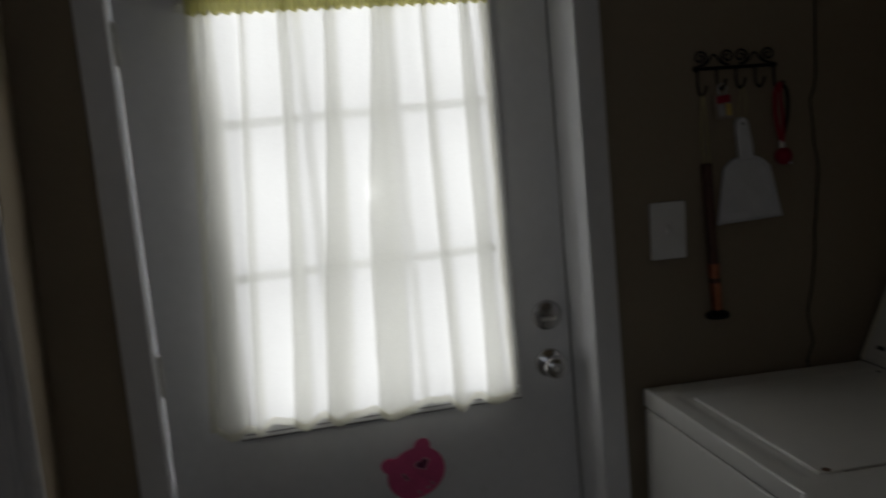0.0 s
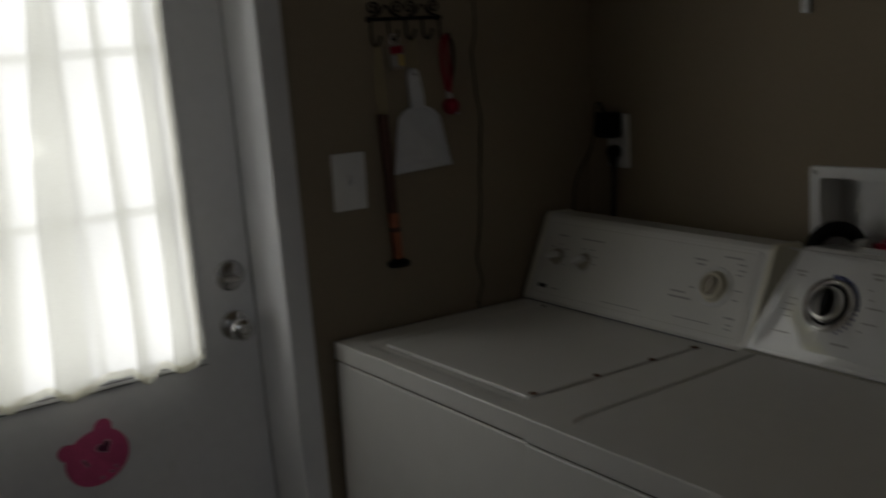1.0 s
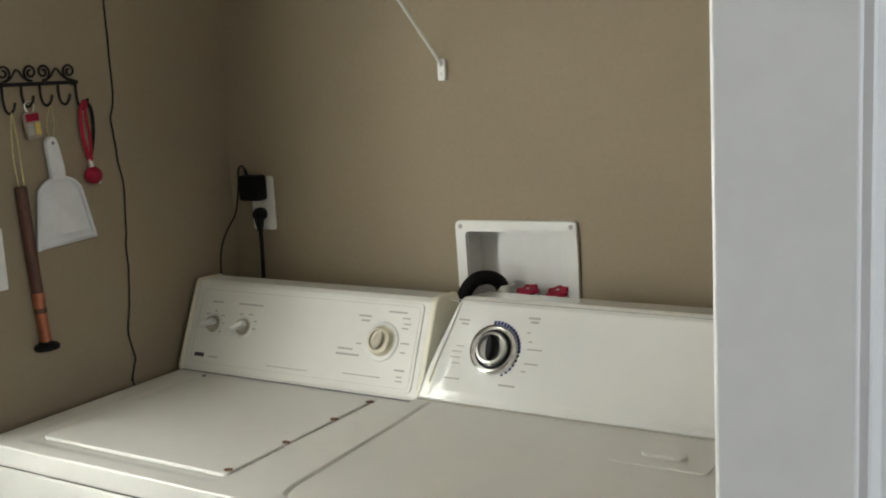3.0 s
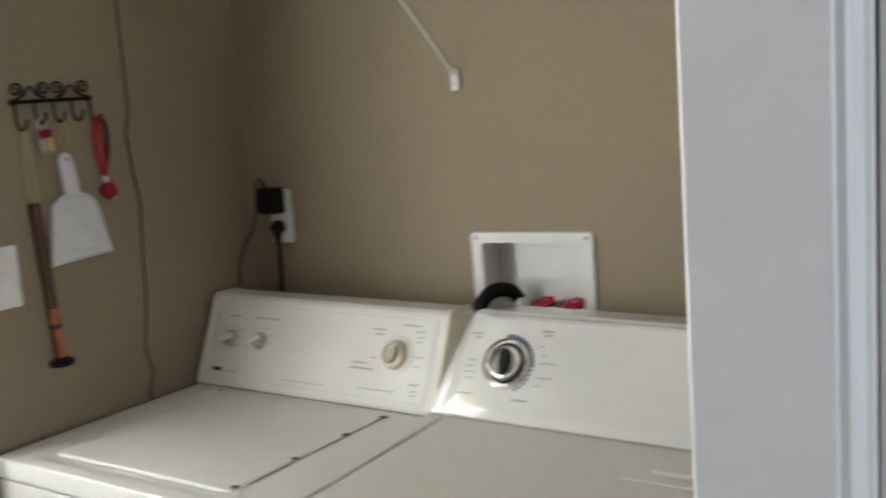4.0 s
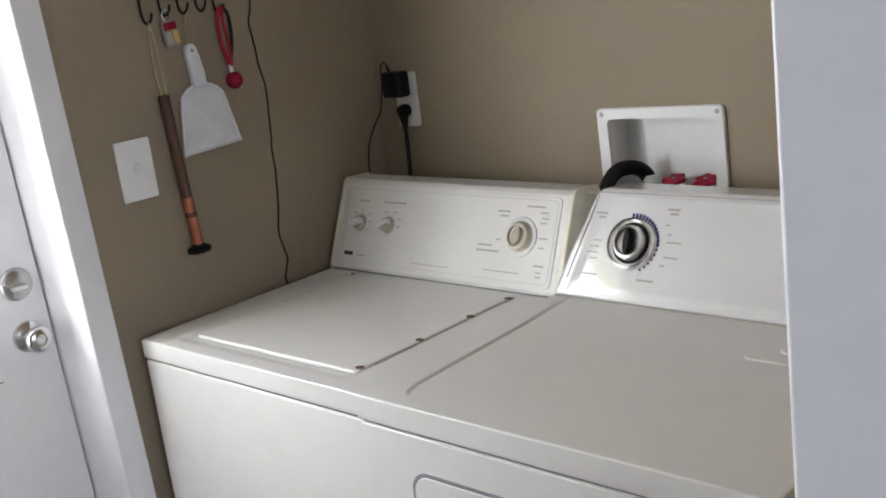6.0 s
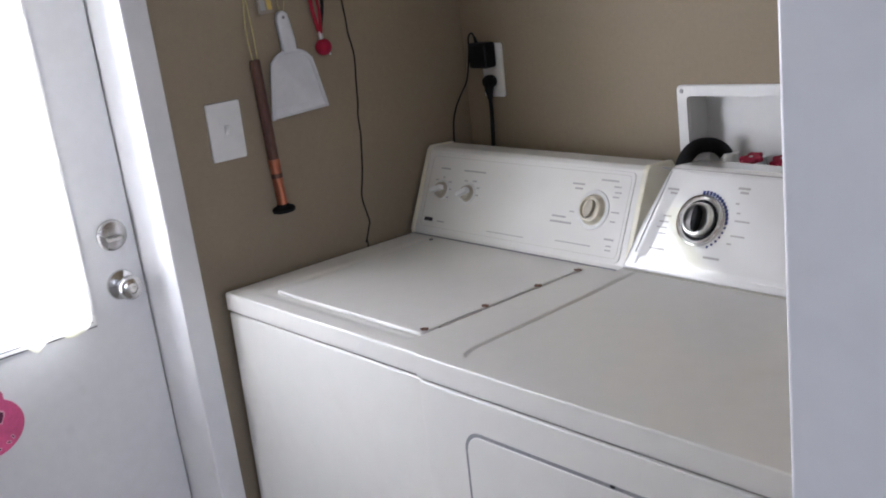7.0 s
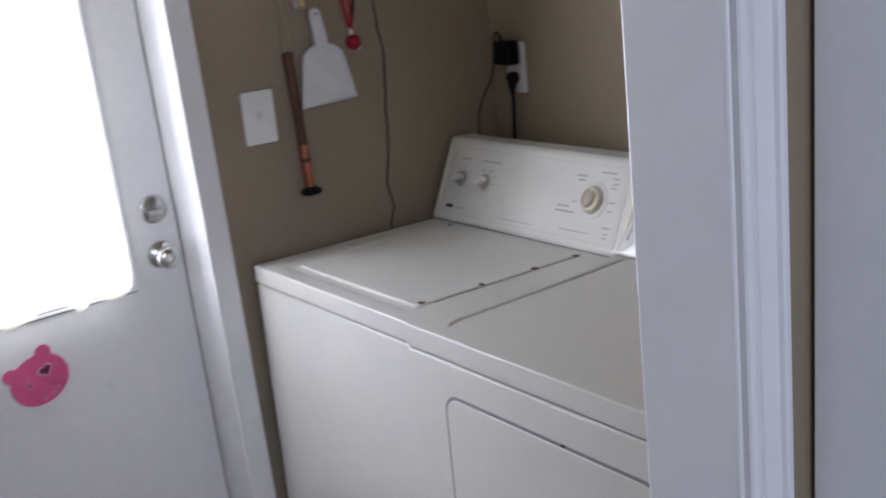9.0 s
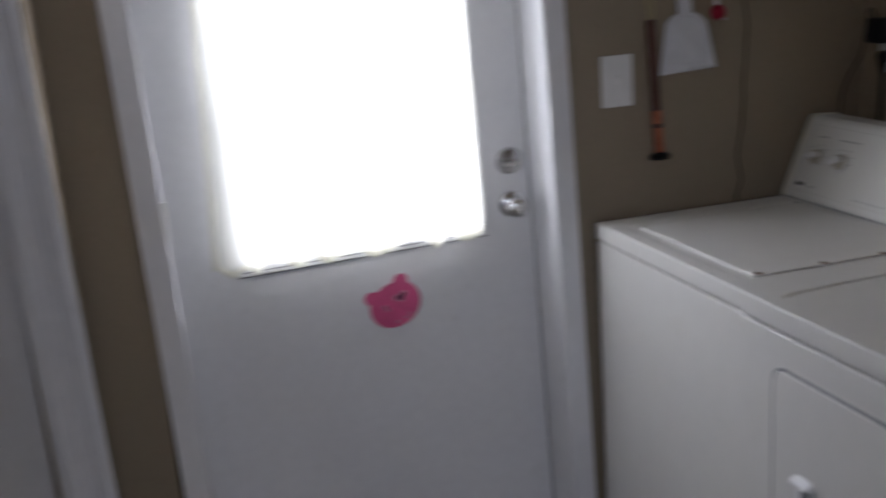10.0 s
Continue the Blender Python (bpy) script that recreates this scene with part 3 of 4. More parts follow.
def pressed_top(x0, y0, x1, y1, z0, top, r, depth, fine_x, fine_y):
    """A pressed steel top with rounded rims; depth(x, y) is how far it is sunk."""
    xs, ys = spaced(x0, x1, r, fine_x), spaced(y0, y1, r, fine_y)
    verts, faces = [], []
    for y in ys:
        for x in xs:
            d = min(r, math.hypot(max(0, r - min(x - x0, x1 - x)), max(0, r - min(y - y0, y1 - y))))
            verts.append((x, y, top - r + math.sqrt(r * r - d * d) - depth(x, y)))
    nx, ny = len(xs), len(ys)
    for j in range(ny - 1):
        for i in range(nx - 1):
            k = j * nx + i
            faces.append((k, k + 1, k + nx + 1, k + nx))
    ring = [i for i in range(nx)] + [j * nx + nx - 1 for j in range(1, ny)] + [(ny - 1) * nx + i for i in range(nx - 2, -1, -1)] + [j * nx for j in range(ny - 2, 0, -1)]
    mx, my = (x0 + x1) / 2, (y0 + y1) / 2
    kx, ky = 1 - 0.008 / (x1 - x0), 1 - 0.008 / (y1 - y0)
    low = len(verts)
    verts += [(verts[k][0], verts[k][1], z0 + 0.004) for k in ring]
    verts += [(mx + (verts[k][0] - mx) * kx, my + (verts[k][1] - my) * ky, z0) for k in ring]
    n = len(ring)
    for i in range(n):
        q = (i + 1) % n
        faces.append((ring[q], ring[i], low + i, low + q))
        faces.append((low + q, low + i, low + n + i, low + n + q))
    low += n
    faces.append(tuple(low + i for i in range(len(ring))))
    me = bpy.data.meshes.new("tmp")
    me.from_pydata(verts, [], faces)
    bm = bmesh.new()
    bm.from_mesh(me)
    bpy.data.meshes.remove(me)
    return bm


def washer():
    x0, x1, yf, yb, top = 0.012, 0.703, -0.813, -0.10, 0.917
    w = thing("washing_machine", (0.36, -0.45, 0), "white enamelled top-loading washing machine with rust-spotted lid", "washing machine")
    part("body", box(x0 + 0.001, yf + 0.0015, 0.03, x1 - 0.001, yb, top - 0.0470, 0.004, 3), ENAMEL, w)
    part("seam", box(x0 + 0.004, yf + 0.006, top - 0.050, x1 - 0.004, yb - 0.01, top - 0.040), SEAM, w)
    # top with a channel round the lid, wide at the front and the wall side
    lx0, lx1, ly0, ly1 = 0.114, 0.604, -0.744, -0.292

    def channel(x, y):
        dx, dy = max(lx0 - x, 0, x - lx1), max(ly0 - y, 0, y - ly1)
        d = math.hypot(dx, dy)
        reach = 0.040 - 0.034 * soft(0.585, 0.612, x) * soft(-0.77, -0.73, y)
        reach = min(reach, 0.040 - 0.034 * soft(-0.31, -0.285, y))
        end = 1 - soft(0.600, 0.640, x) * (y < ly0 + 0.02)
        return 0.0075 * end * (1 - 0.85 * soft(0.598, 0.606, x)) * (1 - soft(0.12 * reach, reach, d))

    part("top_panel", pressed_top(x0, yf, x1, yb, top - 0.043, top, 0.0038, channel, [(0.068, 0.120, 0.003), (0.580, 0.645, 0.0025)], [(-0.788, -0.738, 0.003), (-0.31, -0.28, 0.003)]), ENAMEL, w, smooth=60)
    # wedge laid on the top, its dark colour painting the gap's shade
    wedge = [(lx1 - 0.003, -0.702), (lx1 + 0.0050, -0.696), (lx1 + 0.0075, -0.684), (lx1 + 0.0035, -0.590), (lx1 - 0.003, -0.590)]
    part("lid_gap_shade", prism([(x, y, top - 0.004) for x, y in wedge], (0, 0, 0.0044)), GAPSHADE, w, "dark wedge painted as the shade in the gap beside the lid")
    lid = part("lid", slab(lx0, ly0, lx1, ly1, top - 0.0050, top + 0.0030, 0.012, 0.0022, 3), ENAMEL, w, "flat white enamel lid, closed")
    rnd = random.Random(4)
    for y, r in ((-0.727, 0.0085), (-0.574, 0.0078), (-0.428, 0.0085), (-0.309, 0.0088)):
        x = 0.5995 + 0.010 * (y + 0.727) / 0.42 - 0.004
        pts = [(x + r * (1.1 + rnd.uniform(-0.2, 0.25)) * math.cos(a), y + r * (0.85 + rnd.uniform(-0.2, 0.25)) * math.sin(a), top + 0.0024) for a in [2 * math.pi * k / 14 for k in range(14)]]
        part("rust_spot", prism(pts, (0, 0, 0.0016), 0.0005), RUST, lid, "brown rust spot on the lid's edge")
    for x, y in ((0.124, -0.300),):
        part("lid_hinge", lathe([(0.0048, 0), (0.0048, 0.0055), (0.003, 0.0065), (0, 0.0065)], (x, y, top), (0, 0, 1), 14), DARKGREY, lid)
    feet(w, x0, x1, yf, yb)
    # console
    yb0, zb0, yt, zt = -0.267, top, -0.181, 1.122
    prof = [(yb0, zb0), (yb0 - 0.001, zb0 + 0.012), (yt - 0.004, zt - 0.008), (yt + 0.006, zt), (-0.105, zt - 0.004), (-0.095, zt - 0.02), (-0.095, zb0)]
    con = part("console", prism([(x0 + 0.012, y, z) for y, z in prof], (x1 - x0 - 0.020, 0, 0), 0.003), CONSOLE, w, "white control console")
    for a, b in ((x0, x0 + 0.012), (x1 - 0.008, x1 + 0.006)):
        prof2 = [(y - (0.003 if y < -0.15 else 0), z + (0.003 if z > 1.0 else 0)) for y, z in prof]
        part("end_cap", prism([(a, y, z) for y, z in prof2], (b - a, 0, 0), 0.003, 3), CREAM, con, "yellowed plastic end cap")
    part("console_gap", box(x0 + 0.006, yb0 - 0.0035, top + 0.0002, x1 - 0.002, yb0 + 0.01, top + 0.0026), DARKGREY, con)
    f = Face(x0, yb0 - 0.001, zb0 + 0.012, yt - 0.004, zt - 0.008)
    L = f.long
    part("face_plate", f.plate(rounded(0.026, 0.004, 0.668, L - 0.006, 0.012), -0.001, 0.0022, 0.0012), CONSOLE, con)
    h = 0.0023
    line = rounded(0.034, 0.012, 0.660, L - 0.014, 0.010)
    part("border_line", tube([f.at(u, v, h) for u, v in line], 0.0006, 4, True), LINEBEIGE, con)

    def small_knob(u, v, turn):
        k = part("knob", lathe([(0.021, 0), (0.021, 0.0015), (0.0180, 0.003), (0.0170, 0.011), (0.0155, 0.013), (0, 0.0132)], f.at(u, v, h), f.n, 28), BEIGE, con, "small ivory selector knob")
        a = radians(turn)
        c, s = math.cos(a), math.sin(a)
        pts = [(u + p * c - q * s, v + p * s + q * c) for p, q in ((-0.0170, -0.0062), (0.0170, -0.0052), (0.0215, 0), (0.0170, 0.0052), (-0.0170, 0.0062))]
        part("grip", f.plate(pts, h + 0.010, h + 0.026, 0.0022), PLASTIC, k, "white pointer grip")
        part("knob_ring", lathe([(0.0255, 0), (0.0250, 0.0016), (0.0210, 0.0022), (0.0205, 0)], f.at(u, v, h), f.n, 32), PVC, k)

    small_knob(0.086, 0.106, 200)
    small_knob(0.180, 0.106, 208)
    kn = part("timer_knob", lathe([(0.034, 0), (0.034, 0.003), (0.0305, 0.006), (0.029, 0.013), (0.026, 0.0155), (0.0235, 0.0155), (0.0225, 0.010), (0, 0.010)], f.at(0.574, 0.108, h), f.n, 44), IVORY, con, "large ivory timer knob")
    a = radians(75)
    c, s = math.cos(a), math.sin(a)
    pts = [(0.574 + p * c - q * s, 0.108 + p * s + q * c) for p, q in [(0.0205 * math.cos(t), 0.0115 * math.sin(t)) for t in [2 * math.pi * i / 24 for i in range(24)]]]
    part("grip", f.plate(pts, h + 0.009, h + 0.020, 0.004), BEIGE, kn)
    part("knob_ring", lathe([(0.0435, 0), (0.0425, 0.0022), (0.0345, 0.0034), (0.0335, 0)], f.at(0.574, 0.108, h), f.n, 48), PVC, kn, "pale skirt of the knob")
    # printed marks, as bars
    def marks(rows, material, label):
        for u, v, w_, t in rows:
            part("printed_mark", f.bar(u, v, w_, t, h), material, con, label)

    marks([(0.086, 0.160, 0.034, 0.0036), (0.062, 0.130, 0.010, 0.003), (0.110, 0.128, 0.012, 0.003), (0.114, 0.110, 0.010, 0.003), (0.108, 0.090, 0.010, 0.003), (0.086, 0.138, 0.008, 0.003)], PRINT, "small grey marking")
    marks([(0.190, 0.160, 0.075, 0.0036), (0.166, 0.136, 0.012, 0.003), (0.196, 0.137, 0.014, 0.003), (0.212, 0.122, 0.010, 0.003), (0.212, 0.104, 0.010, 0.003)], PRINT, "small grey marking")
    marks([(0.060, 0.030, 0.030, 0.0092)], PRINTDARK, "small dark maker's mark")
    marks([(0.105, 0.028, 0.026, 0.003)], PRINT, "fine grey line of print")
    marks([(0.520, 0.160, 0.034, 0.004), (0.523, 0.150, 0.022, 0.004), (0.604, 0.174, 0.048, 0.0036), (0.628, 0.162, 0.020, 0.003), (0.632, 0.150, 0.018, 0.003), (0.628, 0.140, 0.016, 0.003), (0.634, 0.108, 0.022, 0.003), (0.632, 0.088, 0.014, 0.003)], PRINT, "grey cycle mark")
    marks([(0.482, 0.084, 0.040, 0.0040), (0.490, 0.072, 0.062, 0.0045), (0.516, 0.098, 0.014, 0.003)], PRINT, "grey cycle mark")
    marks([(0.632, 0.050, 0.026, 0.004), (0.634, 0.036, 0.014, 0.003), (0.634, 0.027, 0.016, 0.003)], PRINT, "grey cycle mark")
    marks([(0.536, 0.030, 0.100, 0.0022), (0.330, 0.024, 0.120, 0.0018)], PRINT, "fine grey line of print")


washer()


def dryer():
    x0, x1, yf, yb, top = 0.709, 1.440, -0.846, -0.10, 0.936
    d = thing("clothes_dryer", (1.07, -0.45, 0), "white enamelled front-loading clothes dryer beside the washing machine", "clothes dryer")
    part("body", box(x0 + 0.001, yf + 0.002, 0.03, x1 - 0.001, yb, top - 0.0490, 0.004, 3), ENAMEL, d)
    part("seam", box(x0 + 0.004, yf + 0.008, top - 0.052, x1 - 0.004, yb - 0.01, top - 0.042), SEAM, d)
    line = [Vector(p) for p in ((0.752, -0.305), (0.764, -0.45), (0.775, -0.70), (0.779, -0.770), (0.786, -0.792), (0.804, -0.808))]

    def groove(x, y):
        p, best = Vector((x, y)), 1.0
        for a, b in zip(line, line[1:]):
            t = min(1, max(0, (p - a).dot(b - a) / (b - a).length_squared))
            best = min(best, (p - a - (b - a) * t).length)
        return 0.0042 * (1 - soft(0.0005, 0.0080, best)) * (1 - soft(0.786, 0.806, x))

    part("top_panel", pressed_top(x0, yf, x1, yb, top - 0.045, top, 0.0034, groove, [(0.742, 0.812, 0.0016)], [(-0.815, -0.76, 0.003)]), ENAMEL, d, smooth=60)
    feet(d, x0, x1, yf, yb)
    # lint screen lid
    part("lint_lid", slab(1.200, -0.456, 1.372, -0.335, top - 0.0005, top + 0.0035, 0.012, 0.0018), ENAMEL, d, "white lint screen lid")
    part("lint_grip", prism([(u, v, top + 0.003) for u, v in rounded(1.245, -0.425, 1.325, -0.395, 0.014)], (0, 0, 0.007), 0.004, 3), ENAMEL, d)
    # door
    yd = yf + 0.002
    # dark plate behind the door paints the shade of the channel round it
    part("door_channel_shade", prism([(u, yd + 0.002, v) for u, v in rounded(0.8155, 0.209, 1.345, 0.826, 0.038, 8)], (0, -0.0030, 0), 0.0006), DARKGREY, d)
    dr = part("door", prism([(u, yd, v) for u, v in rounded(0.8235, 0.216, 1.338, 0.8195, 0.032, 8)], (0, -0.0038, 0), 0.0018, 3), ENAMEL, d, "closed white dryer door with rounded corners")
    part("latch_notch", box(1.131, yd - 0.0038, 0.8225, 1.138, yd - 0.001, 0.8265), RUBBER, dr, "small dark notch at the door's edge")
    pl = part("handle", prism([(u, yd - 0.0033, v) for u, v in rounded(0.902, 0.518, 0.950, 0.640, 0.012, 5)], (0, -0.004, 0), 0.002), PLASTIC, dr)
    # flat dark plate whose colour stands for the shaded grip hollow
    part("grip_hollow_shade", prism([(u, yd - 0.0073, v) for u, v in rounded(0.916, 0.526, 0.940, 0.621, 0.009, 5)], (0, -0.0012, 0)), DARKGREY, pl)
    part("handle_lip", prism([(0.901, yd - 0.007, 0.624), (0.901, yd - 0.023, 0.628), (0.901, yd - 0.021, 0.634), (0.901, yd - 0.007, 0.642)], (0.048, 0, 0), 0.0015), PLASTIC, pl)
    # console: slanted ends, sloping front
    yb0, zb0, yt, zt = -0.298, top, -0.190, 1.134
    xl0, xl1, xr0, xr1 = x0 + 0.002, x0 + 0.066, x1 - 0.002, x1 - 0.066
    bm = bmesh.new()
    f = Face(x0, yb0, zb0, yt, zt)
    L = f.long
    left = [(0.002, 0), (0.006, 0.03), (0.020, 0.09), (0.040, 0.155), (0.056, L - 0.015), (0.066, L - 0.003), (0.080, L)]
    wide = x1 - x0
    right = [(wide - u, v) for u, v in left]
    outline = left + right[::-1]
    front = [bm.verts.new(f.at(u, v)) for u, v in outline]
    back = []
    for u, v in outline:
        p = f.at(u, v)
        back.append(bm.verts.new((p.x, -0.11, p.z - 0.006 * (v > 0.1))))
    bm.faces.new(front)
    bm.faces.new(back[::-1])
    n = len(front)
    for i in range(n):
        bm.faces.new((front[i], back[i], back[(i + 1) % n], front[(i + 1) % n]))
    bmesh.ops.recalc_face_normals(bm, faces=bm.faces)
    fv = set(front)
    bmesh.ops.bevel(bm, geom=[e for e in bm.edges if e.verts[0] in fv and e.verts[1] in fv], offset=0.011, segments=4, affect="EDGES", profile=0.5)
    con = part("console", bm, DRYERPANEL, d, "white control console with slanted ends", smooth=35)
    part("console_seam", box(x0 + 0.012, yb0 - 0.003, top + 0.0002, x1 - 0.012, yb0 + 0.01, top + 0.0012), LINEBEIGE, con)
    inset = [(0.036, 0.020), (0.040, 0.040), (0.052, 0.100), (0.068, 0.160), (0.078, L - 0.022), (0.094, L - 0.014)]
    panel = inset + [(wide - u, v) for u, v in inset][::-1]
    bm = bmesh.new()
    cu, cv = wide / 2, L / 2
    outer = [(u - 0.010 if u < cu else u + 0.010, v - 0.010 if v < cv else v + 0.005) for u, v in panel]
    # the rim bends away in steps, most at its edge
    rings = [[bm.verts.new(f.at(u, v, -0.004)) for u, v in outer]]
    for k, hh in ((0.0, -0.0006), (0.2, 0.0004), (0.4, 0.0012), (0.6, 0.0018), (0.8, 0.0023), (1.0, 0.0028)):
        rings.append([bm.verts.new(f.at(u + (0.036 if u < cu else -0.036) * k, v + (0.018 * k if v < 0.06 else -0.007 * k if v > L - 0.03 else 0), hh)) for u, v in outer])
    for a, b in zip(rings, rings[1:]):
        for k in range(len(a)):
            bm.faces.new((a[k], a[(k + 1) % len(a)], b[(k + 1) % len(a)], b[k]))
    bm.faces.new(rings[-1])
    bm.faces.new(rings[0][::-1])
    part("face_plate", bm, DRYERPANEL, con, smooth=14)
    part("border_line", tube([f.at(p.x, p.y, 0.0010) for p in smooth_path([(u, v, 0) for u, v in [(q + (-0.011 if q < wide / 2 else 0.011), w2 + (0.006 if w2 > L / 2 else 0)) for q, w2 in panel[1:-1]]], 4)], 0.0011, 5), PRINT, con)
    part("trim_line", tube([f.at(u, 0.018, 0.002) for u in (0.30, 0.36, 0.42, wide - 0.05)], 0.0011, 5), SATIN, con)
    h = 0.0028
    du, dv = 0.163, 0.119
    dial = part("dial", lathe([(0.051, 0), (0.052, 0.003), (0.050, 0.008), (0.046, 0.010), (0.042, 0.008), (0.040, 0.006), (0.0395, 0.004)], f.at(du, dv, h), f.n, 56), BRIGHT, con, "chrome dial ring")
    part("dial_groove", lathe([(0.0400, 0.0), (0.0400, 0.0055), (0.0345, 0.0055), (0.0345, 0.001)], f.at(du, dv, h), f.n, 48), BLACKPL, dial)
    part("dial_knob", lathe([(0.034, 0), (0.0335, 0.014), (0.031, 0.018), (0.0275, 0.019), (0.0245, 0.013), (0.016, 0.0095), (0, 0.0085)], f.at(du, dv, h), f.n, 48), SATIN, dial, "silver dial knob")
    a = radians(94)
    c, s = math.cos(a), math.sin(a)
    ell = [(0.026 * math.cos(t), 0.0072 * math.sin(t)) for t in [2 * math.pi * i / 20 for i in range(20)]]
    part("dial_grip", f.plate([(du + p * c - q * s, dv + p * s + q * c) for p, q in ell], h + 0.007, h + 0.026, 0.003), BLACKPL, dial, "dark dial grip")

    def marks(rows, material, label):
        for u, v, w_, t in rows:
            part("printed_mark", f.bar(u, v, w_, t, h), material, con, label)

    def arc(a0, a1, r, rows, w_, t):
        return [(du + r * math.cos(radians(a0 + (a1 - a0) * i / (rows - 1))), dv + r * math.sin(radians(a0 + (a1 - a0) * i / (rows - 1))), w_, t) for i in range(rows)]

    marks(arc(98, 2, 0.0562, 13, 0.0060, 0.0072) + arc(-8, -60, 0.0560, 6, 0.0045, 0.0045), PRINTBLUE, "blue index mark")
    marks([(0.083, 0.175, 0.026, 0.004), (0.086, 0.167, 0.016, 0.004), (0.240, 0.190, 0.026, 0.0045), (0.242, 0.182, 0.018, 0.0045)], PRINT, "grey cycle mark")
    marks([(0.233, 0.160, 0.008, 0.003), (0.240, 0.142, 0.008, 0.003), (0.252, 0.127, 0.032, 0.003), (0.250, 0.098, 0.030, 0.003), (0.236, 0.082, 0.010, 0.003), (0.206, 0.050, 0.036, 0.0042)], PRINT, "grey cycle mark")
    marks([(0.085, 0.120, 0.018, 0.0026), (0.080, 0.108, 0.022, 0.0026), (0.078, 0.096, 0.024, 0.0026), (0.082, 0.084, 0.018, 0.0026), (0.080, 0.052, 0.036, 0.0030)], PRINT, "pale grey print")


dryer()

# ---- on the north wall ----


def outlet_box():
    x0, x1, z0, z1 = 0.655, 0.955, 1.008, 1.265
    ob = thing("washer_outlet_box", (0.81, 0, z0), "white plastic washing machine outlet box recessed in the tan wall", "outlet box")
    po, pi = rounded(x0, z0, x1, z1, 0.012, 5), rounded(x0 + 0.026, z0 + 0.026, x1 - 0.026, z1 - 0.024, 0.010, 5)
    bm = bmesh.new()
    rings = [[bm.verts.new((u, y, v)) for u, v in p] for p, y in ((po, 0.0), (po, -0.006), (rounded(x0 + 0.002, z0 + 0.002, x1 - 0.002, z1 - 0.002, 0.011, 5), -0.008), (pi, -0.008), (pi, 0.003))]
    for ra, rb in zip(rings, rings[1:]):
        for k in range(len(ra)):
            bm.faces.new((ra[k], ra[(k + 1) % len(ra)], rb[(k + 1) % len(ra)], rb[k]))
    part("flange", bm, PLASTIC, ob)
    a0, a1, c0, c1, dp = x0 + 0.023, x1 - 0.023, z0 + 0.023, z1 - 0.021, 0.066
    tray_o, tray_i = rounded(a0, c0, a1, c1, 0.008, 3), rounded(a0 + 0.004, c0 + 0.004, a1 - 0.004, c1 - 0.004, 0.006, 3)
    bm = bmesh.new()
    rings = [[bm.verts.new((u, y, v)) for u, v in p] for p, y in ((tray_o, dp), (tray_o, 0.001), (tray_i, 0.001), (tray_i, dp - 0.004))]
    for ra, rb in zip(rings, rings[1:]):
        for k in range(len(ra)):
            bm.faces.new((ra[k], ra[(k + 1) % len(ra)], rb[(k + 1) % len(ra)], rb[k]))
    bm.faces.new(rings[0][::-1])
    bm.faces.new(rings[-1])
    part("recess", bm, PLASTIC, ob)
    for x in (x0 + 0.014, x1 - 0.014):
        part("screw", lathe([(0.0052, 0), (0.0045, 0.0015), (0, 0.002)], (x, -0.008, z1 - 0.013), (0, -1, 0), 12), GREYMETAL, ob)
    for x in (0.824, 0.897):
        v = part("valve", join(tube([(x, 0.040, c0 + 0.002), (x, 0.040, 1.106)], 0.013, 14), tube([(x, 0.040, 1.093), (x, -0.004, 1.093)], 0.011, 12)), SATIN, ob, "brass-grey water valve")
        pts = []
        for k in range(40):
            a = 2 * math.pi * k / 40
            r = 0.0225 + 0.0055 * math.cos(6 * a + 30 * x)
            pts.append((x + r * math.cos(a), 0.020 + r * math.sin(a) - 0.015, 1.103 + 0.007 * math.sin(a)))
        wheel = part("valve_wheel", prism(pts, (0, 0, 0.009), 0.0025), RED, v, "red wavy-edged valve handle")
        part("wheel_screw", lathe([(0.0042, 0), (0.0036, 0.002), (0, 0.002)], (x, 0.005, 1.1125), (0, 0, 1), 10), GREYMETAL, wheel)
    lean(ob, (0.81, 0, 1.14), "Y", -0.024)
    part("drain_pipe", tube([(0.756, 0.030, c0 + 0.004), (0.756, 0.030, 1.115)], 0.0215, 20), PVC, ob, "white plastic drain pipe")


outlet_box()
hose_line = smooth_path([(0.750, 0.032, 1.06), (0.750, 0.028, 1.104), (0.741, 0.012, 1.127), (0.727, -0.008, 1.135), (0.710, -0.028, 1.131), (0.696, -0.044, 1.110), (0.689, -0.052, 1.080), (0.685, -0.055, 1.02), (0.684, -0.055, 0.80)], 14)
solid("drain_hose", tube(hose_line, [0.0160 + 0.0003 * math.sin(1.9 * k) for k in range(len(hose_line))], 14), RUBBER, (0.684, -0.055, 0.80), "black rubber drain hose hooked into the outlet box", "hose")


def outlet():
    x0, x1, z0, z1 = 0.052, 0.124, 1.221, 1.357
    ou = thing("wall_outlet", (0.088, 0, z0), "white duplex wall outlet with plugs on the tan wall", "outlet")
    pl = part("cover_plate", prism([(u, 0, v) for u, v in rounded(x0, z0, x1, z1, 0.006, 3)], (0, -0.007, 0), 0.002), PLASTIC, ou)
    for z in (1.318, 1.262):
        part("socket", prism([(u, -0.006, v) for u, v in rounded(0.071, z - 0.014, 0.105, z + 0.014, 0.011, 5)], (0, -0.003, 0), 0.0006), PLASTIC, pl)
    part("screw", lathe([(0.003, 0), (0, 0.0015)], (0.088, -0.007, 1.290), (0, -1, 0), 8), SATIN, pl)


outlet()


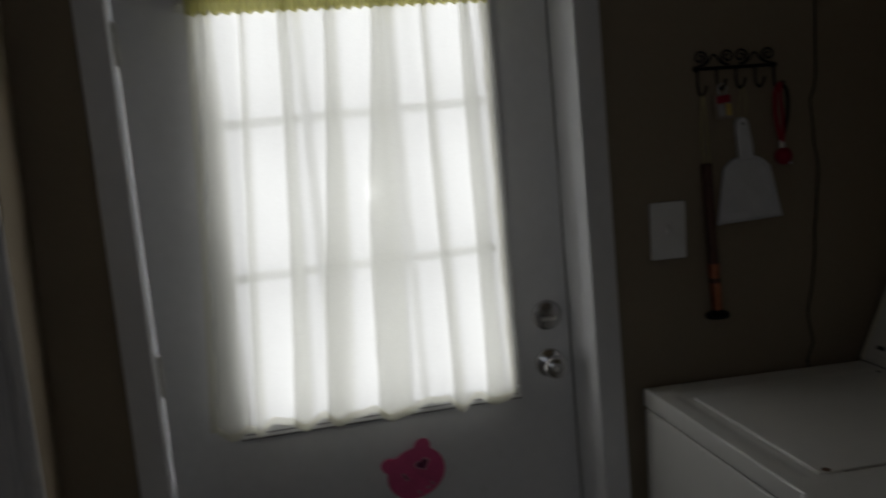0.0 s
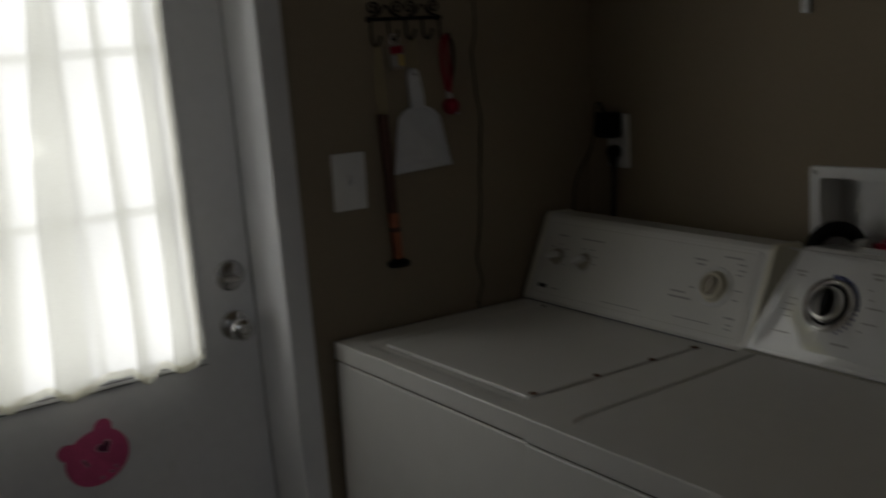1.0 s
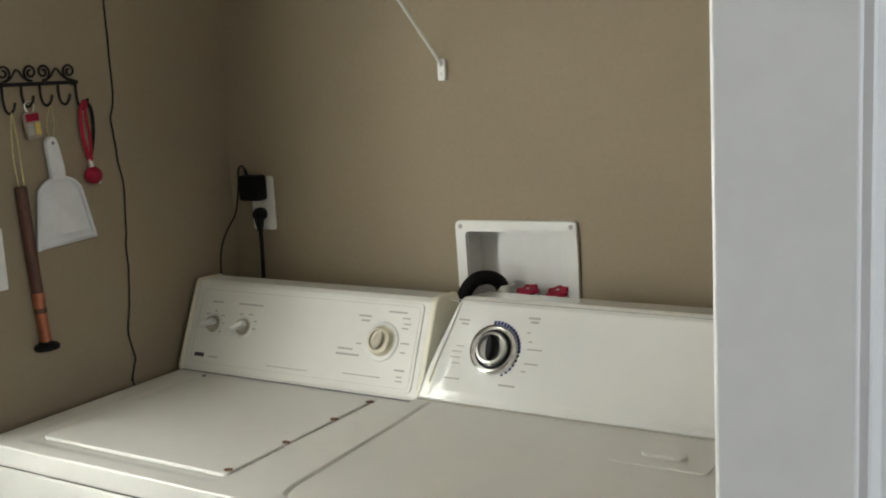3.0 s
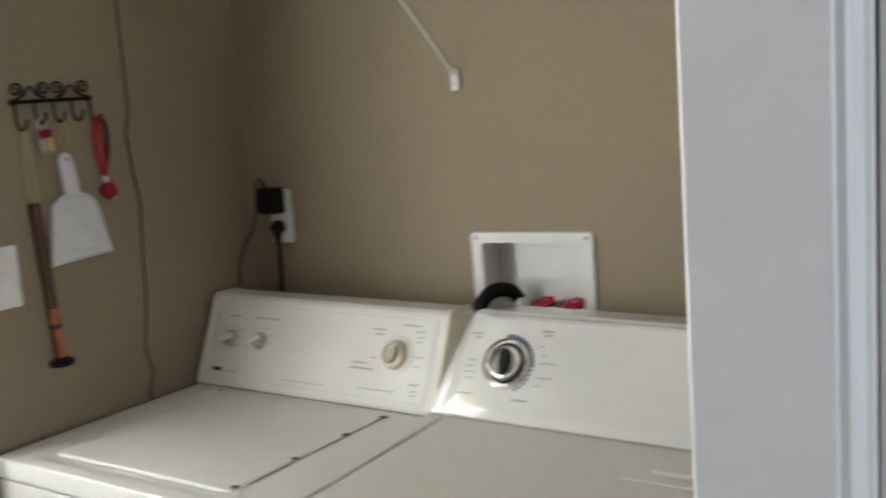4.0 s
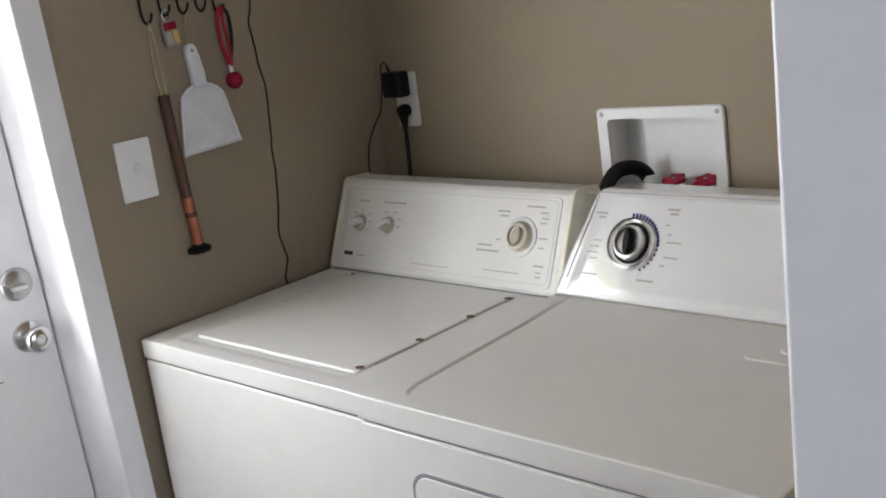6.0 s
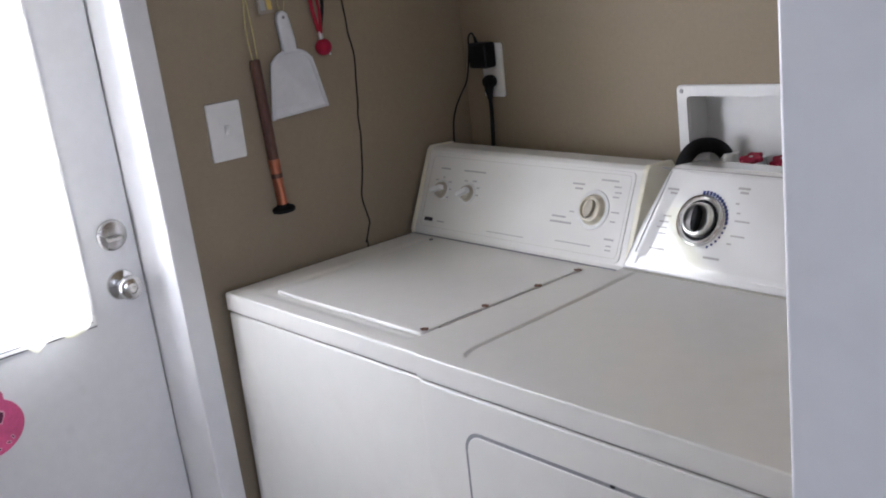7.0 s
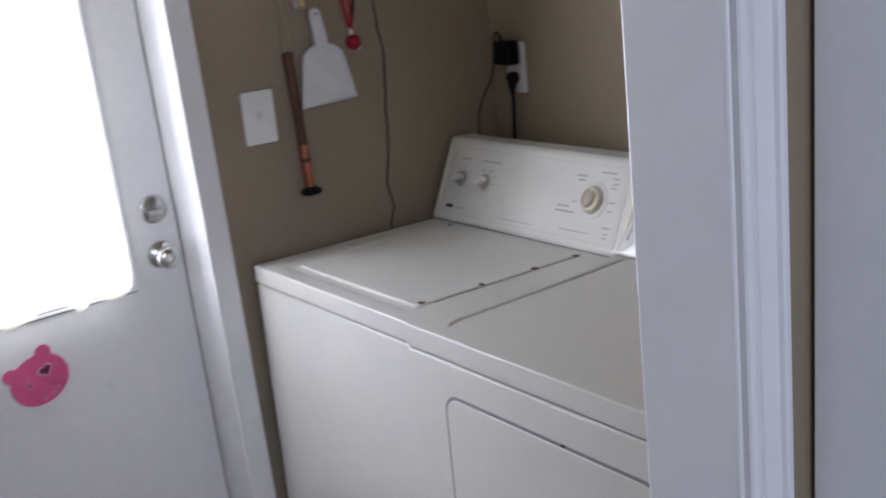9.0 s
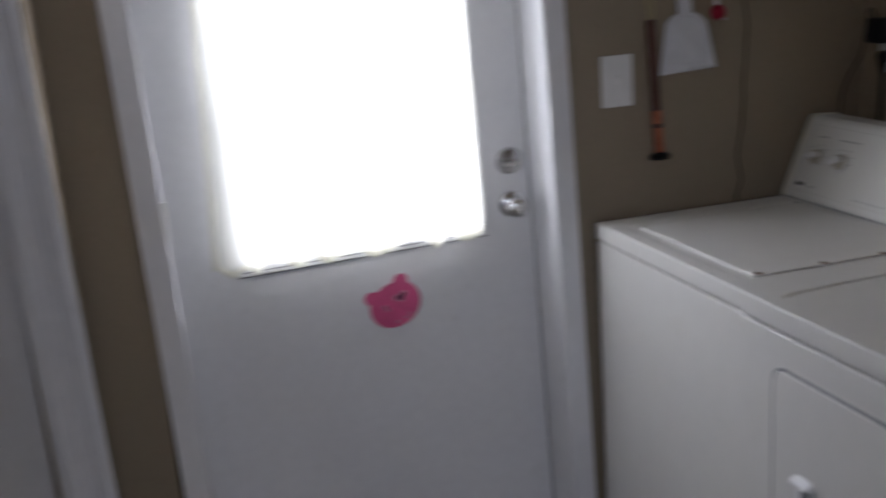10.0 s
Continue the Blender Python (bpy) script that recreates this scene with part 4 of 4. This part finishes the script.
def adapter():
    ad = thing("power_adapter", (0.075, -0.03, 1.30), "black power adapter with thin cord plugged into the outlet", "power adapter")
    b = box(0.046, -0.050, 1.298, 0.110, -0.009, 1.362, 0.008, 3)
    part("adapter_body", b, BLACKPL, ad)
    part("strain_relief", tube([(0.066, -0.034, 1.360), (0.062, -0.036, 1.378)], [0.005, 0.003], 10), BLACKPL, ad)
    part("cord", tube(smooth_path([(0.062, -0.036, 1.376), (0.056, -0.038, 1.386), (0.045, -0.040, 1.376), (0.040, -0.038, 1.345), (0.036, -0.042, 1.300), (0.026, -0.045, 1.262), (0.006, -0.049, 1.232), (-0.008, -0.060, 1.195), (-0.010, -0.072, 1.150), (-0.008, -0.078, 1.06), (0.0, -0.08, 0.95)], 6), 0.0022, 6), BLACKPL, ad)


adapter()


def plug():
    pg = thing("power_plug", (0.09, -0.03, 1.24), "black appliance plug with a thick cord in the outlet", "power plug")
    part("plug_body", lathe([(0.015, 0), (0.017, 0.006), (0.017, 0.018), (0.013, 0.026), (0, 0.028)], (0.088, -0.009, 1.262), (0, -1, 0), 20), BLACKPL, pg)
    part("plug_neck", tube([(0.088, -0.024, 1.262), (0.089, -0.026, 1.240), (0.091, -0.027, 1.218)], [0.014, 0.011, 0.006], 14), BLACKPL, pg)
    part("cord", tube(smooth_path([(0.091, -0.027, 1.222), (0.094, -0.030, 1.18), (0.097, -0.036, 1.12), (0.101, -0.045, 1.05), (0.103, -0.05, 0.90)], 6), 0.0052, 10), BLACKPL, pg)


plug()


def shelf_brace():
    br = thing("shelf_brace", (0.638, -0.01, 1.57), "white metal shelf brace fixed by a clip to the tan wall", "shelf brace")
    part("wall_clip", prism([(u, 0, v) for u, v in rounded(0.628, 1.574, 0.648, 1.622, 0.004, 3)], (0, -0.010, 0), 0.002), PLASTIC, br)
    part("screw", lathe([(0.0045, 0), (0, 0.002)], (0.638, -0.010, 1.588), (0, -1, 0), 10), SATIN, br)
    part("rod", tube([(0.638, -0.008, 1.606), (0.637, -0.020, 1.622), (0.620, -0.365, 1.945)], 0.0038, 10), PLASTIC, br, "slanting white rod")


shelf_brace()

# ---- on the west wall ----
XW = X_WALL


def switch_plate():
    sw = thing("light_switch", (XW, -0.73, 1.197), "white light switch with a plain cover plate on the tan wall", "light switch")
    pl = part("cover_plate", prism([(XW, u, v) for u, v in rounded(-0.772, 1.198, -0.688, 1.326, 0.004, 3)], (0.007, 0, 0), 0.002), PLASTIC, sw)
    part("toggle", prism([(XW + 0.006, -0.735, 1.252), (XW + 0.006, -0.735, 1.276), (XW + 0.016, -0.735, 1.275), (XW + 0.017, -0.735, 1.268)], (0, 0.010, 0), 0.0012), PLASTIC, pl)
    for z in (1.232, 1.292):
        part("screw", lathe([(0.003, 0), (0, 0.0013)], (XW + 0.007, -0.730, z), (1, 0, 0), 8), PLASTIC, pl)


switch_plate()


def hook_rack():
    hr = thing("hook_rack", (XW, -0.56, 1.56), "black wrought-iron scroll hook rack screwed to the wall", "hook rack")
    x = XW + 0.010
    y0, y1, zb = -0.652, -0.468, 1.612
    part("bar", box(x - 0.003, y0 - 0.006, zb - 0.004, x + 0.003, y1 + 0.006, zb + 0.004, 0.001), IRON, hr)
    for c, turn in ((-0.645, 1), (-0.580, -1), (-0.548, 1), (-0.482, -1)):
        pts = []
        for i in range(40):
            t = i / 39
            a = radians(-100 + 560 * t)
            r = 0.0175 * (1 - 0.78 * t)
            pts.append((x, c + turn * r * math.cos(a), zb + 0.024 + r * math.sin(a)))
        part("scroll", tube(pts, 0.0024, 6), IRON, hr)
    for a, b in ((-0.645, -0.580), (-0.548, -0.482)):
        part("wave", tube(smooth_path([(x, a + 0.004, zb + 0.006), (x, a + 0.018, zb + 0.014), (x, (a + b) / 2, zb + 0.030), (x, b - 0.018, zb + 0.014), (x, b - 0.004, zb + 0.006)], 6), 0.0022, 6), IRON, hr)
    for i, y in enumerate((-0.652, -0.606, -0.560, -0.514, -0.468)):
        drop = 0.052 if i in (0, 4) else 0.040
        pts = [(x, y, zb), (x, y, zb - drop * 0.6), (x + 0.004, y + 0.001, zb - drop), (x + 0.013, y + 0.004, zb - drop - 0.006), (x + 0.021, y + 0.008, zb - drop + 0.004), (x + 0.023, y + 0.010, zb - drop + 0.016)]
        part("hook", tube(smooth_path(pts, 5), 0.0027, 7), IRON, hr)
    for y in (y0, y1):
        part("mount", lathe([(0.007, 0), (0.006, 0.008), (0, 0.010)], (XW, y, zb), (1, 0, 0), 12), IRON, hr)


hook_rack()


def dustpan():
    dp = thing("dustpan", (XW + 0.005, -0.53, 1.265), "white plastic dustpan hanging from a hook on the wall", "dustpan")
    x0 = XW + 0.004
    out = [(-0.610, 1.264), (-0.594, 1.376), (-0.588, 1.392), (-0.574, 1.404), (-0.552, 1.411), (-0.528, 1.411), (-0.506, 1.404), (-0.491, 1.391), (-0.484, 1.376), (-0.459, 1.273)]
    pan = part("pan", prism([(x0, y, z) for y, z in out], (0.005, 0, 0), 0.002), DUSTPAN, dp)
    rim = [(x0 + 0.008, y, z) for y, z in out]
    part("rim", tube(smooth_path(rim, 4), 0.0045, 8), DUSTPAN, pan)
    part("ramp", prism([(x0 + 0.004, -0.606, 1.264), (x0 + 0.010, -0.604, 1.272), (x0 + 0.004, -0.602, 1.290)], (0, 0.144, 0.007)), DUSTPAN, pan)
    hd = part("handle", prism([(x0, y, z) for y, z in [(-0.560, 1.406), (-0.562, 1.440), (-0.566, 1.480), (-0.565, 1.493), (-0.558, 1.501), (-0.546, 1.502), (-0.538, 1.495), (-0.534, 1.480), (-0.526, 1.440), (-0.524, 1.406)]], (0.016, 0, 0), 0.005, 3), DUSTPAN, dp)
    part("hang_hole", lathe([(0.004, 0), (0, 0.0006)], (x0 + 0.016, -0.551, 1.487), (1, 0, 0), 12), DARKGREY, hd)
    part("string", tube(smooth_path([(x0 + 0.012, -0.551, 1.487), (x0 + 0.014, -0.560, 1.525), (x0 + 0.022, -0.552, 1.568), (x0 + 0.018, -0.544, 1.530), (x0 + 0.012, -0.549, 1.487)], 6), 0.0009, 5), YELLOWCORD, dp, "thin pale string")


dustpan()


def wooden_stick():
    st = thing("wooden_stick", (XW + 0.015, -0.62, 1.06), "dark wooden stick with copper end and black rubber cap", "stick")
    x = XW + 0.017
    a, b, c, d = Vector((x, -0.640, 1.405)), Vector((x, -0.629, 1.180)), Vector((x, -0.6265, 1.130)), Vector((x, -0.622, 1.070))
    part("shaft", tube([a, a + (b - a) * 0.02, a + (b - a) * 0.5, b], [0.0105, 0.0125, 0.0125, 0.0120], 16), WOOD, st)
    part("ferrule", tube([b, b + (d - b) * 0.04, b + (d - b) * 0.18, b + (d - b) * 0.20, d], [0.0125, 0.0135, 0.0135, 0.0122, 0.0120], 18), COPPER, st, "tarnished copper tube end")
    part("binding", tube([b + (d - b) * 0.30, b + (d - b) * 0.40], 0.0127, 16), WOOD, st, "dark worn band")
    ax = (d - b).normalized()
    part("cap", lathe([(0.013, 0), (0.014, 0.004), (0.024, 0.008), (0.027, 0.012), (0.026, 0.018), (0.018, 0.020), (0, 0.020)], d - ax * 0.004, ax, 28), RUBBER, st, "flat black rubber cap")
    part("string", tube(smooth_path([a + Vector((0.004, -0.006, -0.004)), (x + 0.004, -0.652, 1.47), (x + 0.012, -0.650, 1.556), (x + 0.010, -0.640, 1.47), a + Vector((0.004, 0.006, -0.004))], 6), 0.0013, 5), YELLOWCORD, st, "yellow hanging string")


wooden_stick()


def lanyard():
    la = thing("lanyard", (XW + 0.02, -0.455, 1.40), "red and black cord lanyard with a red ball on a hook", "lanyard")
    x = XW + 0.016
    part("cord", tube(smooth_path([(x + 0.010, -0.462, 1.572), (x + 0.008, -0.474, 1.550), (x + 0.004, -0.472, 1.505), (x, -0.462, 1.462), (x, -0.456, 1.440)], 6), 0.0046, 7), REDCORD, la, "red cord")
    part("cord", tube(smooth_path([(x + 0.010, -0.462, 1.572), (x + 0.010, -0.447, 1.552), (x + 0.006, -0.443, 1.505), (x + 0.002, -0.450, 1.462), (x, -0.455, 1.440)], 6), 0.0042, 7), BLACKPL, la, "black cord")
    part("cord", tube(smooth_path([(x + 0.014, -0.462, 1.570), (x + 0.012, -0.464, 1.540), (x + 0.008, -0.456, 1.495), (x + 0.004, -0.455, 1.440)], 6), 0.0036, 7), REDCORD, la, "red cord")
    part("clasp", tube([(x, -0.455, 1.444), (x, -0.454, 1.424)], 0.0062, 12), SATIN, la)
    part("ball", lathe([(0.0195 * math.sin(math.pi * i / 12), -0.0195 * math.cos(math.pi * i / 12)) for i in range(13)], (x + 0.002, -0.452, 1.408), (0, 0, 1), 24), RED, la, "red ball")
    part("loop", tube([(x, -0.443, 1.404), (x, -0.436, 1.396), (x, -0.434, 1.388)], 0.002, 6), PLASTIC, la)


lanyard()


def key_tag():
    kt = thing("key_tag", (XW + 0.02, -0.597, 1.51), "small plastic key tag with red and yellow print", "key tag")
    x = XW + 0.018
    tilt = 0.10

    def q(u, v):
        return (x, -0.597 + u + tilt * -v, 1.530 + v + tilt * u)

    part("tag_body", prism([q(u, v) for u, v in rounded(-0.019, -0.030, 0.019, 0.026, 0.004, 3)], (0.006, 0, 0), 0.001), TAGGREY, kt)
    part("red_print", prism([Vector(q(u, v)) + Vector((0.006, 0, 0)) for u, v in ((-0.016, 0.006), (0.016, 0.006), (0.016, 0.022), (-0.016, 0.022))], (0.0008, 0, 0)), RED, kt)
    part("yellow_print", prism([Vector(q(u, v)) + Vector((0.006, 0, 0)) for u, v in ((0.003, -0.022), (0.015, -0.024), (0.016, 0.002), (0.004, 0.004))], (0.0008, 0, 0)), YELLOWTAG, kt)
    part("dark_print", prism([Vector(q(u, v)) + Vector((0.006, 0, 0)) for u, v in ((-0.014, -0.022), (-0.001, -0.022), (-0.001, 0.002), (-0.014, 0.002))], (0.0008, 0, 0)), PRINT, kt)
    part("split_ring", tube([(x + 0.003 + 0.003 * math.cos(a), -0.600 + 0.009 * math.cos(a), 1.566 + 0.012 * math.sin(a)) for a in [2 * math.pi * k / 20 for k in range(20)]], 0.0011, 5, True), SATIN, kt)


key_tag()
def wiggle(points):
    """Small kinks, as a loose wire has."""
    return [p + Vector((0, 0.0022 * noise.noise(Vector((0, 0, p.z * 14))) + 0.0012 * noise.noise(Vector((3, 0, p.z * 40))), 0)) for p in points]


solid("wire", tube(wiggle(smooth_path([(XW + 0.003, -0.352, 2.295), (XW + 0.003, -0.360, 2.0), (XW + 0.003, -0.361, 1.735), (XW + 0.003, -0.362, 1.623), (XW + 0.003, -0.364, 1.560), (XW + 0.003, -0.374, 1.530), (XW + 0.003, -0.372, 1.497), (XW + 0.003, -0.367, 1.432), (XW + 0.003, -0.357, 1.372), (XW + 0.003, -0.363, 1.274), (XW + 0.003, -0.368, 1.234), (XW + 0.003, -0.368, 1.180), (XW + 0.003, -0.376, 1.100), (XW + 0.003, -0.386, 1.034), (XW + 0.003, -0.375, 0.974), (XW + 0.003, -0.379, 0.954), (XW + 0.003, -0.391, 0.920), (XW + 0.004, -0.388, 0.90), (XW + 0.005, -0.385, 0.60)], 6)), 0.0019, 6), BLACKPL, (XW, -0.385, 0.60), "thin black wire running down the tan wall", "wire")
